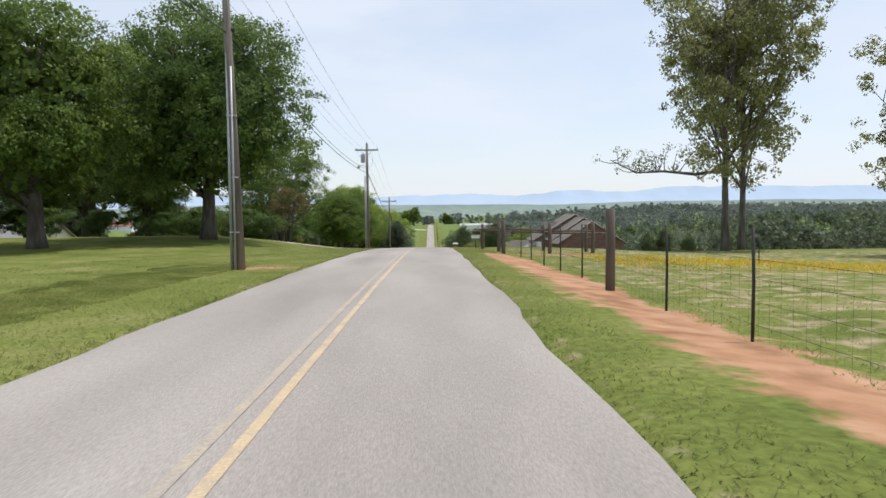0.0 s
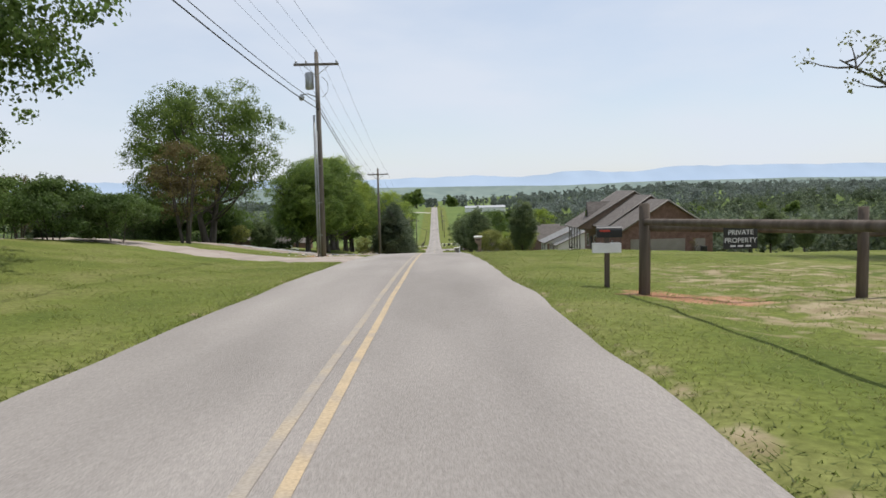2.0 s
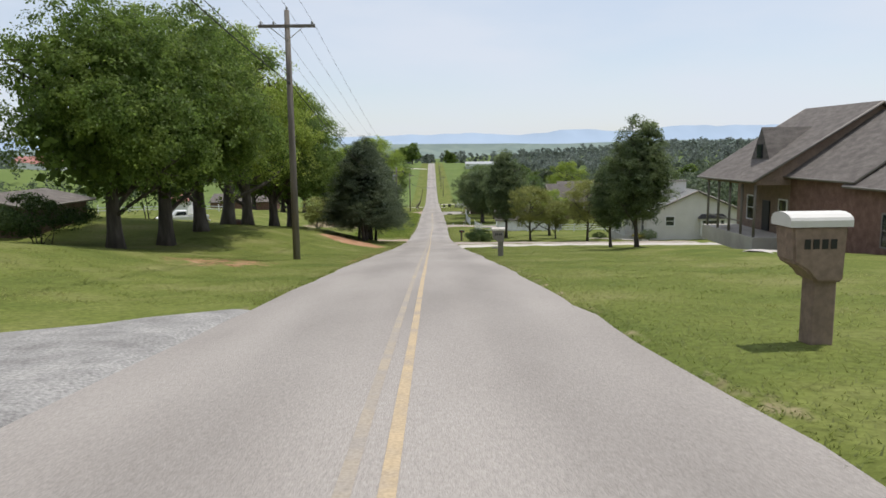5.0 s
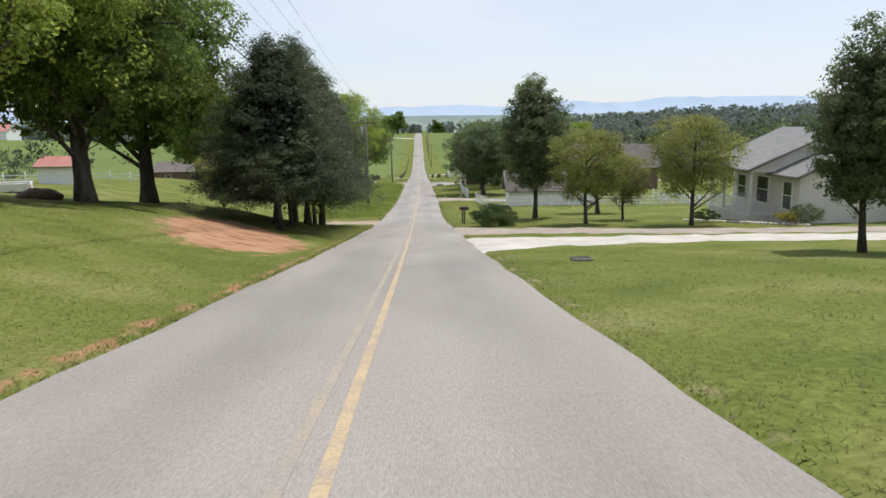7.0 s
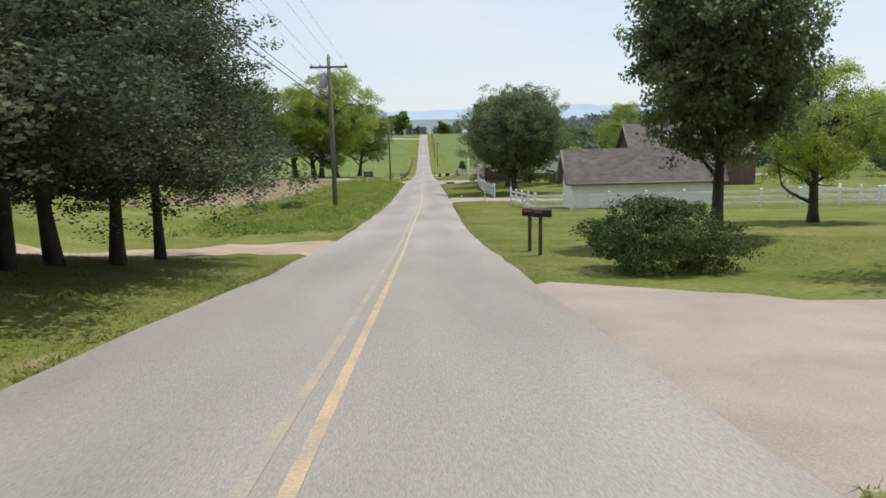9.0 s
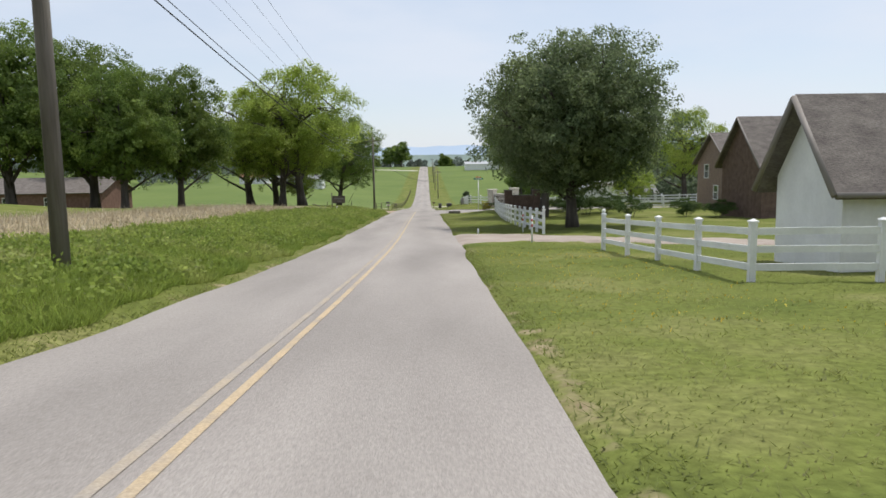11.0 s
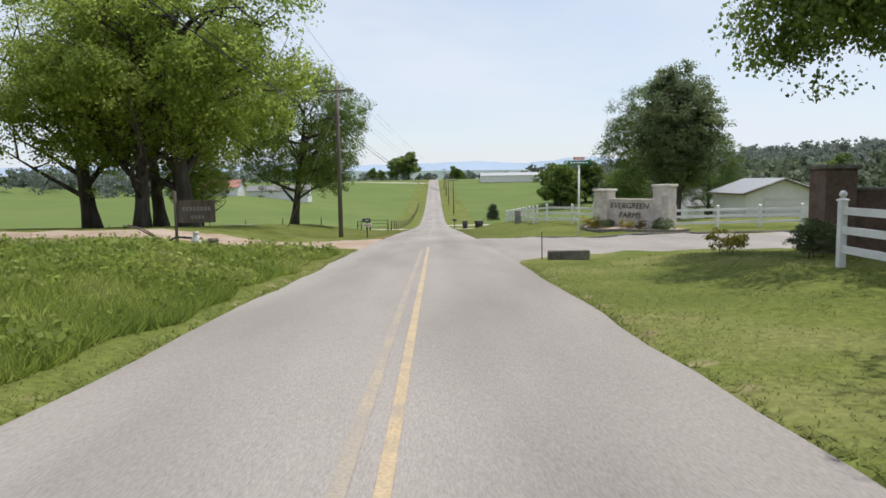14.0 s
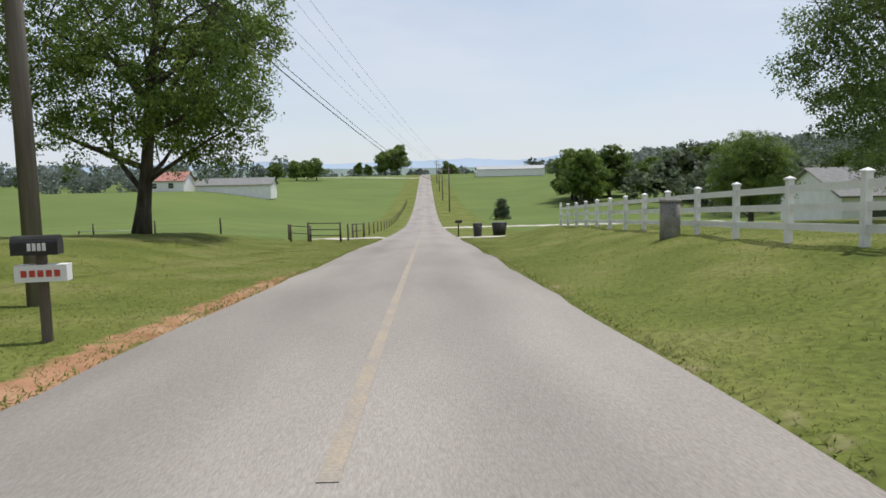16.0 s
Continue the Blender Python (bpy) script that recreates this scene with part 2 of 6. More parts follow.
M = {
    "grass": material("lawn", ((0.098, 0.125, 0.030), (0.136, 0.158, 0.040), (0.195, 0.195, 0.072)), scale=0.35, rough=0.95, bump=0.6, bump_scale=14, fine=9.0, fine_amount=0.4, specular=0.05),
    "blade": leaf_mat("grass_blades", (0.122, 0.156, 0.035), (0.164, 0.192, 0.046), (0.232, 0.232, 0.082), 0.5),
    "weeds": leaf_mat("weed_blades", (0.18, 0.25, 0.05), (0.25, 0.31, 0.065), (0.34, 0.36, 0.12), 0.55),
    "asphalt": material("asphalt", ((0.245, 0.222, 0.20), (0.30, 0.272, 0.246), (0.345, 0.315, 0.285)), scale=0.5, rough=0.9, bump=0.5, bump_scale=110, fine=60, fine_amount=0.22, stretch=(1, 0.22, 1)),
    "asphalt_dark": material("asphalt_drive", ((0.285, 0.232, 0.195), (0.345, 0.29, 0.245), (0.39, 0.335, 0.285)), scale=0.7, rough=0.9, bump=0.4, bump_scale=90, fine=50, fine_amount=0.2),
    "line": material("worn_yellow_paint", ((0.35, 0.295, 0.235), (0.44, 0.345, 0.225), (0.49, 0.375, 0.235)), scale=2.2, rough=0.8, fine=40, fine_amount=0.25),
    "straw": leaf_mat("dry_straw", (0.28, 0.23, 0.15), (0.42, 0.36, 0.25), (0.56, 0.50, 0.40), 0.3),
    "line_faded": material("faded_yellow_paint", ((0.31, 0.28, 0.25), (0.345, 0.30, 0.245), (0.40, 0.33, 0.24)), scale=1.8, rough=0.85, fine=40, fine_amount=0.25),
    "concrete": material("concrete", ((0.42, 0.39, 0.35), (0.50, 0.46, 0.41), (0.56, 0.53, 0.48)), scale=0.9, rough=0.9, bump=0.2, bump_scale=60, fine=30, fine_amount=0.15),
    "gravel": material("gravel", ((0.22, 0.21, 0.20), (0.29, 0.28, 0.265), (0.36, 0.345, 0.325)), scale=1.5, rough=0.95, bump=1.0, bump_scale=30, fine=24, fine_amount=0.5),
    "gravel_dirt": material("gravelly_dirt", ((0.20, 0.15, 0.115), (0.27, 0.215, 0.17), (0.34, 0.29, 0.245)), scale=0.8, rough=0.95, bump=0.9, bump_scale=28, fine=20, fine_amount=0.45),
    "tan_dirt": material("tan_dirt", ((0.29, 0.205, 0.145), (0.365, 0.275, 0.205), (0.42, 0.345, 0.275)), scale=0.5, rough=0.95, bump=0.25, bump_scale=22, fine=9, fine_amount=0.12),
    "bark": material("bark", ((0.05, 0.042, 0.035), (0.085, 0.072, 0.06), (0.13, 0.115, 0.10)), scale=3.5, rough=0.95, bump=1.0, bump_scale=14, stretch=(1, 1, 0.25)),
    "bark_pale": material("pale_bark", ((0.075, 0.066, 0.056), (0.12, 0.106, 0.09), (0.19, 0.175, 0.155)), scale=3, rough=0.95, bump=0.9, bump_scale=12, stretch=(1, 1, 0.25)),
    "oak_leaf": leaf_mat("oak_leaves", (0.07, 0.115, 0.031), (0.106, 0.163, 0.044), (0.165, 0.226, 0.058), 0.52),
    "maple_leaf": leaf_mat("maple_leaves", (0.085, 0.135, 0.032), (0.13, 0.19, 0.042), (0.2, 0.26, 0.058), 0.55),
    "bright_leaf": leaf_mat("spring_leaves", (0.20, 0.27, 0.052), (0.28, 0.355, 0.07), (0.37, 0.43, 0.10), 0.62),
    "pear_leaf": leaf_mat("pear_leaves", (0.108, 0.15, 0.076), (0.156, 0.20, 0.094), (0.23, 0.275, 0.125), 0.6),
    "cedar_leaf": leaf_mat("cedar_needles", (0.055, 0.08, 0.046), (0.085, 0.112, 0.06), (0.135, 0.165, 0.08), 0.36),
    "pale_leaf": leaf_mat("young_leaves", (0.18, 0.19, 0.075), (0.25, 0.26, 0.10), (0.32, 0.33, 0.15), 0.5),
    "gold_leaf": leaf_mat("bronze_green_leaves", (0.155, 0.165, 0.05), (0.23, 0.245, 0.07), (0.30, 0.31, 0.10), 0.55),
    "rust_leaf": leaf_mat("bronze_leaves", (0.10, 0.085, 0.038), (0.155, 0.125, 0.05), (0.17, 0.155, 0.055), 0.45),
    "purple_leaf": leaf_mat("purple_leaves", (0.035, 0.018, 0.02), (0.055, 0.028, 0.028), (0.075, 0.045, 0.04), 0.3),
    "bush_leaf": leaf_mat("shrub_leaves", (0.045, 0.08, 0.022), (0.07, 0.115, 0.03), (0.13, 0.18, 0.055), 0.35),
    "yellow_leaf": leaf_mat("golden_shrub_leaves", (0.25, 0.22, 0.04), (0.36, 0.31, 0.05), (0.30, 0.30, 0.07), 0.3),
    # Greyer than the near leaves: some distance haze is in the colour.
    "far_leaf": leaf_mat("haze_greyed_leaves", (0.085, 0.115, 0.07), (0.115, 0.145, 0.085), (0.165, 0.195, 0.11), 0.4),
    # Air haze of the farthest woods is mixed into this blue-grey leaf colour.
    "haze_leaf": leaf_mat("haze_painted_leaves", (0.15, 0.18, 0.165), (0.185, 0.215, 0.19), (0.225, 0.255, 0.215), 0.35),
    "pole": material("weathered_pole", ((0.10, 0.085, 0.07), (0.16, 0.14, 0.12), (0.22, 0.20, 0.175)), scale=5, rough=0.9, bump=0.6, bump_scale=30, stretch=(1, 1, 0.1)),
    "wood": material("weathered_wood", ((0.07, 0.055, 0.045), (0.12, 0.095, 0.075), (0.17, 0.14, 0.115)), scale=5, rough=0.9, bump=0.6, bump_scale=30, stretch=(1, 1, 0.12)),
    "steel_dark": material("dark_steel", ((0.035, 0.035, 0.035), (0.06, 0.055, 0.05)), scale=8, rough=0.6, metal=0.3),
    "galv": material("galvanised_steel", ((0.34, 0.35, 0.36), (0.45, 0.46, 0.47)), scale=6, rough=0.5, metal=0.5),
    "cable": material("black_cable", ((0.02, 0.02, 0.02), (0.03, 0.03, 0.03)), rough=0.6),
    "vinyl": material("white_vinyl", ((0.66, 0.66, 0.66), (0.76, 0.76, 0.76), (0.80, 0.80, 0.80)), scale=1.4, rough=0.5, fine=12, fine_amount=0.06),
    "brick": material("red_brick", ((0.145, 0.085, 0.068), (0.19, 0.11, 0.088), (0.235, 0.145, 0.115)), scale=2.5, rough=0.9, bump=0.4, bump_scale=24, fine=14, fine_amount=0.3),
    "brick_dark": material("dark_brown_brick", ((0.11, 0.075, 0.06), (0.15, 0.10, 0.08), (0.19, 0.13, 0.10)), scale=2.5, rough=0.9, bump=0.4, bump_scale=24, fine=14, fine_amount=0.3),
    "taupe": material("moulded_taupe_plastic", ((0.19, 0.172, 0.15), (0.235, 0.215, 0.19)), scale=5, rough=0.6, bump=0.2, bump_scale=40, fine=20, fine_amount=0.15),
    "brick_tan": material("brown_brick", ((0.22, 0.16, 0.125), (0.28, 0.205, 0.16)), scale=2.5, rough=0.9, bump=0.4, bump_scale=24, fine=14, fine_amount=0.3),
    "shingle": material("brown_shingles", ((0.115, 0.10, 0.09), (0.15, 0.132, 0.118), (0.19, 0.168, 0.15)), scale=1.6, rough=0.95, bump=0.7, bump_scale=20, fine=12, fine_amount=0.35, stretch=(1, 1, 2.5)),
    "shingle_grey": material("grey_shingles", ((0.19, 0.19, 0.185), (0.25, 0.25, 0.24)), scale=1.6, rough=0.95, bump=0.7, bump_scale=20, fine=12, fine_amount=0.3, stretch=(1, 1, 2.5)),
    "shingle_dark": material("dark_shingles", ((0.05, 0.045, 0.045), (0.085, 0.08, 0.078)), scale=1.6, rough=0.95, bump=0.7, bump_scale=20, fine=12, fine_amount=0.3),
    "siding": material("pale_siding", ((0.62, 0.60, 0.56), (0.70, 0.68, 0.64)), scale=0.8, rough=0.7, fine=8, fine_amount=0.06),
    "white": material("white_paint", ((0.68, 0.68, 0.67), (0.78, 0.78, 0.77)), scale=1.2, rough=0.6, fine=10, fine_amount=0.05),
    "door": material("tan_garage_door", ((0.27, 0.24, 0.205), (0.32, 0.285, 0.245)), scale=1.2, rough=0.6),
    "trim": material("taupe_trim", ((0.20, 0.18, 0.16), (0.25, 0.225, 0.20)), scale=1.2, rough=0.6),
    "bronze": material("dark_bronze_letters", ((0.07, 0.06, 0.05), (0.11, 0.095, 0.08)), scale=6, rough=0.6, metal=0.2),
    "dark": material("near_black", ((0.015, 0.015, 0.016), (0.03, 0.03, 0.03)), rough=0.5),
    "glass": material("window_glass", ((0.02, 0.025, 0.03), (0.035, 0.04, 0.045)), rough=0.08, specular=0.8),
    "red_roof": material("red_metal_roof", ((0.36, 0.15, 0.12), (0.44, 0.21, 0.17)), scale=0.8, rough=0.6),
    "black": material("black_paint", ((0.02, 0.02, 0.02), (0.035, 0.035, 0.035)), scale=6, rough=0.4),
    "stone": material("limestone_block", ((0.46, 0.42, 0.37), (0.58, 0.54, 0.48), (0.66, 0.62, 0.56)), scale=2.2, rough=0.9, bump=0.6, bump_scale=20, fine=12, fine_amount=0.25, random_object=0.15),
    "old_concrete": material("dark_weathered_concrete", ((0.11, 0.10, 0.085), (0.17, 0.155, 0.135), (0.24, 0.22, 0.19)), scale=2.5, rough=0.95, bump=0.6, bump_scale=25, fine=15, fine_amount=0.3),
    "mulch": material("brown_mulch", ((0.07, 0.04, 0.028), (0.13, 0.08, 0.055)), scale=7, rough=0.95, bump=1.0, bump_scale=30, fine=20, fine_amount=0.4),
    "sign_green": material("green_sign", ((0.02, 0.16, 0.09), (0.025, 0.18, 0.10)), rough=0.4),
    "sign_orange": material("orange_sign", ((0.55, 0.13, 0.02), (0.60, 0.15, 0.03)), rough=0.4),
    "red": material("red_paint", ((0.45, 0.05, 0.03), (0.5, 0.07, 0.05)), rough=0.5),
    "flower": leaf_mat("buttercups", (0.50, 0.34, 0.02), (0.62, 0.44, 0.03), (0.66, 0.52, 0.06), 0.3),
    # Air haze is painted in: pale blue base plus a faint blue glow.
    "mountain": material("haze_painted_mountain", ((0.22, 0.29, 0.38), (0.25, 0.32, 0.41)), scale=0.004, rough=1.0, specular=0.0, emit=((0.55, 0.62, 0.71), 0.34)),
    # Haze over the hills comes from greyed green and a weak blue emission.
    "hill": material("haze_painted_hill", ((0.13, 0.17, 0.15), (0.19, 0.23, 0.19)), scale=0.02, rough=1.0, specular=0.0, emit=((0.5, 0.6, 0.7), 0.12)),
}
ground_material()


def wheel_tracks():
    """Paler wheel tracks and a greyer strip between them along the road's own lanes."""
    nt = M["asphalt"].node_tree
    n, link = nt.nodes, nt.links.new
    bsdf = n["Principled BSDF"]
    base = bsdf.inputs["Base Color"].links[0].from_socket
    co, xyz = n.new("ShaderNodeTexCoord"), n.new("ShaderNodeSeparateXYZ")
    link(co.outputs["Object"], xyz.inputs[0])
    value = xyz.outputs[0]
    for shift in (0.8, -1.35):
        add, size = n.new("ShaderNodeMath"), n.new("ShaderNodeMath")
        add.operation, size.operation = "ADD", "ABSOLUTE"
        add.inputs[1].default_value = shift
        link(value, add.inputs[0])
        link(add.outputs[0], size.inputs[0])
        value = size.outputs[0]
    tone, mul = n.new("ShaderNodeMapRange"), n.new("ShaderNodeVectorMath")
    tone.interpolation_type = "SMOOTHSTEP"
    tone.inputs["From Min"].default_value, tone.inputs["From Max"].default_value = 0.1, 0.85
    tone.inputs["To Min"].default_value, tone.inputs["To Max"].default_value = 0.94, 1.03
    mul.operation = "SCALE"
    link(value, tone.inputs["Value"])
    link(base, mul.inputs[0])
    link(tone.outputs[0], mul.inputs["Scale"])
    link(mul.outputs[0], bsdf.inputs["Base Color"])


wheel_tracks()


# ---- mesh helpers ----
def mesh_object(name, verts, faces, mat, parent=None, label="", smooth=False):
    me = bpy.data.meshes.new(name)
    me.from_pydata([tuple(v) for v in verts], [], [tuple(f) for f in faces])
    me.materials.append(mat)
    if smooth:
        me.polygons.foreach_set("use_smooth", [True] * len(me.polygons))
    me.update()
    ob = new(name, me)
    ob.parent = parent
    if label:
        tagged(ob, label)
    return ob


def part(name, bm, mat, parent=None, label="", smooth=False):
    me = bpy.data.meshes.new(name)
    bm.to_mesh(me)
    bm.free()
    me.materials.append(mat)
    if smooth:
        me.polygons.foreach_set("use_smooth", [True] * len(me.polygons))
    ob = new(name, me)
    ob.parent = parent
    if label:
        tagged(ob, label)
    return ob


def empty(name, x, y, z, label, category, group="", kind="", turn=0.0):
    ob = new(name)
    ob.matrix_basis = pose(x, y, z, 0, 0, turn)
    return tagged(ob, label, category, group, kind)


def box(bm, x0, x1, y0, y1, z0, z1, bevel=0.0):
    m = Matrix.Translation(((x0 + x1) / 2, (y0 + y1) / 2, (z0 + z1) / 2)) @ Matrix.Diagonal((x1 - x0, y1 - y0, z1 - z0, 1))
    made = bmesh.ops.create_cube(bm, size=1, matrix=m)["verts"]
    if bevel:
        edges = list({e for v in made for e in v.link_edges})
        bmesh.ops.bevel(bm, geom=edges, offset=bevel, segments=1, affect="EDGES")
    return made


def a_box(name, dims, mat, parent=None, label="", bevel=0.0):
    bm = bmesh.new()
    box(bm, *dims, bevel=bevel)
    return part(name, bm, mat, parent, label)


def tube_data(points, radii, sides=6, cap=True):
    """Vertices and faces of a tapered tube along points."""
    pts = np.array(points, float)
    verts, faces = [], []
    for i, p in enumerate(pts):
        d = pts[min(i + 1, len(pts) - 1)] - pts[max(i - 1, 0)]
        d = d / (np.linalg.norm(d) + 1e-9)
        a = np.cross(d, (0, 0, 1) if abs(d[2]) < 0.9 else (1, 0, 0))
        a /= np.linalg.norm(a)
        b = np.cross(d, a)
        for k in range(sides):
            w = 2 * math.pi * k / sides
            verts.append(p + radii[i] * (math.cos(w) * a + math.sin(w) * b))
    for i in range(len(pts) - 1):
        for k in range(sides):
            q = (k + 1) % sides
            faces.append((i * sides + k, i * sides + q, (i + 1) * sides + q, (i + 1) * sides + k))
    if cap:
        faces.append(tuple(range(sides))[::-1])
        faces.append(tuple(range((len(pts) - 1) * sides, len(pts) * sides)))
    return verts, faces


def tube(name, points, radii, mat, parent=None, label="", sides=8, smooth=True):
    if np.isscalar(radii):
        radii = [radii] * len(points)
    v, f = tube_data(points, radii, sides)
    return mesh_object(name, v, f, mat, parent, label, smooth)


def joined(pieces):
    """Several (verts, faces) in one."""
    verts, faces = [], []
    for v, f in pieces:
        n = len(verts)
        verts += list(v)
        faces += [tuple(i + n for i in q) for q in f]
    return verts, faces


def gz(x, y):
    return float(ground(x, y))


# ---- the land ----
def sm(v, a, b):
    """Smooth step from a to b."""
    s = np.clip((np.asarray(v, float) - a) / (b - a), 0.0, 1.0)
    return s * s * (3 - 2 * s)


def win(v, a, b, soft=10.0):
    return sm(v, a - soft, a + soft) * (1 - sm(v, b - soft, b + soft))


ROAD_Y = [-400, -80, -20, 0, 20, 40, 60, 80, 100, 120, 140, 160, 180, 200, 220, 240, 260, 280, 310, 340, 390, 450, 510, 600, 680, 760, 900, 1500, 4000]
ROAD_Z = [-3, 0.8, 0.31, -0.05, -0.41, -1.0, -1.94, -3.34, -5.26, -7.53, -9.96, -12.27, -14.35, -15.85, -16.95, -17.85, -18.75, -19.72, -21.4, -23.2, -25.6, -26.0, -24.2, -20.5, -17.2, -16.5, -22, -30, -30]


def profile(y):
    """Height of the road's middle."""
    ky, kz = np.array(ROAD_Y, float), np.array(ROAD_Z, float)
    m = np.gradient(kz, ky)
    y = np.clip(np.asarray(y, float), ky[0], ky[-1])
    i = np.clip(np.searchsorted(ky, y) - 1, 0, len(ky) - 2)
    h = ky[i + 1] - ky[i]
    s = (y - ky[i]) / h
    return ((2 * s**3 - 3 * s**2 + 1) * kz[i] + (s**3 - 2 * s**2 + s) * h * m[i]
            + (-2 * s**3 + 3 * s**2) * kz[i + 1] + (s**3 - s**2) * h * m[i + 1])


def centre(y):
    """The road's middle line runs almost straight."""
    return -0.95 + 0.35 * sm(y, 185, 220)


def ground(x, y):
    """Height of the land."""
    x, y = np.asarray(x, float), np.asarray(y, float)
    z = profile(y)
    left, right = -x, x
    z = z + 1.3 * sm(left, 6, 20) * win(y, 48, 124, 14) * (1 - 0.9 * sm(left, 32, 42) * win(y, 70, 97, 7))
    z = z + (2.0 * sm(left, 3.5, 15) + 0.9 * sm(left, 15, 28)) * win(y, 130, 170, 8) + 1.6 * sm(left, 12, 17) * win(y, 172, 190, 8) + 2.4 * sm(left, 20, 45) * win(y, 190, 246, 14)
    z = z + (0.5 * sm(left, 3.4, 6.0) + 0.6 * sm(left, 6.5, 18)) * win(y, 192, 266, 7)
    z = z + 0.9 * sm(left, 7, 15) * win(y, 272, 332, 10)
    z = z + 0.78 * sm(right, 3.2, 7.5) * win(y, 284, 326, 5) + 0.27 * sm(right, 8, 10.5) * win(y, 278, 288, 4)
    z = z + 0.3 * sm(right, 5, 9) * win(y, 165, 190, 8)
    z = z - 0.25 * sm(right, 2.5, 6) * win(y, -60, 60, 12) - 0.6 * sm(right, 8, 25) * win(y, -60, 140, 16) + 0.3 * sm(right, 9, 13) * win(y, 116, 134, 6)
    z = z + 0.38 * sm(right, 4, 7) * win(y, 252, 263, 5)
    z = z + 10.0 * sm(right, 55, 260) * sm(y, 230, 470) + 6.2 * sm(left, 14, 60) * win(y, 405, 490, 55) + 2.5 * sm(right, 10, 50) * win(y, 430, 600, 50)
    z = z + 12.0 * sm(left, 130, 215) * win(y, 400, 580, 60)
    far = sm(np.abs(x), 60, 400)
    z = z + far * (2.5 * np.sin(x * 0.009 + 0.4) + 2.0 * np.sin(y * 0.011 + x * 0.004))
    return z


def axis(stops):
    """Grid lines: (from, to, step) runs."""
    return np.unique(np.concatenate([np.arange(a, b, s) for a, b, s in stops] + [[stops[-1][1]]]))


def sheet(name, xs, ys, height, mat):
    X, Y = np.meshgrid(xs, ys)
    Z = height(X, Y)
    verts = np.stack([X, Y, Z], -1).reshape(-1, 3)
    w = len(xs)
    i = (np.arange(len(ys) - 1)[:, None] * w + np.arange(w - 1)[None]).reshape(-1)
    faces = np.stack([i, i + 1, i + w + 1, i + w], -1)
    ob = mesh_object(name, verts.tolist(), faces.tolist(), mat, smooth=True)
    return ob


def sunk(x, y):
    """The land, a little lower under the road."""
    d = np.abs(x - centre(y))
    rough = 0.04 * np.sin(x * 1.9 + y * 0.7) * np.sin(y * 1.3 - x * 0.5) + 0.03 * np.sin(x * 4.1) * np.sin(y * 3.3)
    return ground(x, y) - 0.14 * (1 - sm(d, 2.5, 3.0)) + rough * sm(d, 3.2, 6.0)


xs = axis([(-3000, -600, 120), (-600, -120, 24), (-120, -30, 5), (-30, -8, 1.0), (-8, 8, 0.4), (8, 30, 1.0), (30, 120, 5), (120, 600, 24), (600, 3000, 120)])
ys = axis([(-400, -60, 20), (-60, -6, 2.0), (-6, 300, 0.8), (300, 340, 1.5), (340, 800, 6), (800, 3000, 60), (3000, 4200, 200)])
def blob(x, y, cx, cy, rx, ry, turn=0.0):
    """1 in the middle of an oval, 0.5 at its edge, falling to 0 outside."""
    c, s = math.cos(radians(turn)), math.sin(radians(turn))
    u, v = ((x - cx) * c + (y - cy) * s) / rx, (-(x - cx) * s + (y - cy) * c) / ry
    return np.clip(1.0 - 0.5 * (u * u + v * v), 0, 1)


def clay(x, y):
    w = blob(x, y, -7.6, 148.8, 2.6, 6.0, 12)
    w = np.maximum(w, blob(x, y, -5.3, 23.3, 1.2, 1.0))
    w = np.maximum(w, np.clip(1 - np.abs(x - (4.3 - 0.02 * y)) * 0.52, 0, 1) * win(y, 2, 36, 3) * 0.84)
    w = np.maximum(w, np.maximum(blob(x, y, -6.3, 76.0, 2.4, 2.4) * 0.75, blob(x, y, -6.8, 83.0, 3.4, 3.8) * 0.6))
    w = np.maximum(w, blob(x, y, 8.0, 37.5, 4.0, 2.0) * 0.75)
    w = np.maximum(w, blob(x, y, 5.0, 48.5, 1.6, 1.2) * 0.8)
    w = np.maximum(w, np.clip(1 - np.abs(x + 3.65) * 1.3, 0, 1) * win(y, 278, 300, 4) * 0.78)
    w = np.maximum(w, np.clip(1 - np.abs(x + 4.0) * 1.4, 0, 1) * win(y, 112, 160, 8) * 0.53)
    w = np.maximum(w, blob(x, y, -9.0, 116, 3.0, 4.0) * 0.55)
    return w


def dry(x, y):
    w = np.clip(1 - np.abs(np.abs(x - centre(y)) - 2.9) * 1.5, 0, 1) * 0.45
    w = np.maximum(w, win(x, -22, -12.2, 1.6) * win(y, 200, 268, 6) * 0.9)
    w = np.maximum(w, win(y, -10, 62, 6) * win(x, 4.5, 60, 2) * 0.46)
    w = np.maximum(w, blob(x, y, 8, 46, 5, 5) * 0.55)
    return w


def pasture(x, y):
    w = np.abs(x) + 16 * np.sin(y * 0.045 + 1.0) + 9 * np.sin(y * 0.13 + x * 0.05)
    return np.clip(sm(y, 318, 330) * sm(np.abs(x), 7, 12) + sm(w, 45, 130), 0, 1)


land = sheet("ground", xs, ys, sunk, M["grass"])
GX, GY = [a.ravel() for a in np.meshgrid(xs, ys)]
for layer, cover in (("clay", clay), ("dry", dry), ("pasture", pasture)):
    land.data.attributes.new(layer, "FLOAT", "POINT").data.foreach_set("value", cover(GX, GY).astype(np.float32))
tagged(land, "rolling grassland with mown lawns and green pasture", "ground", kind="structure")

HALF = 2.75


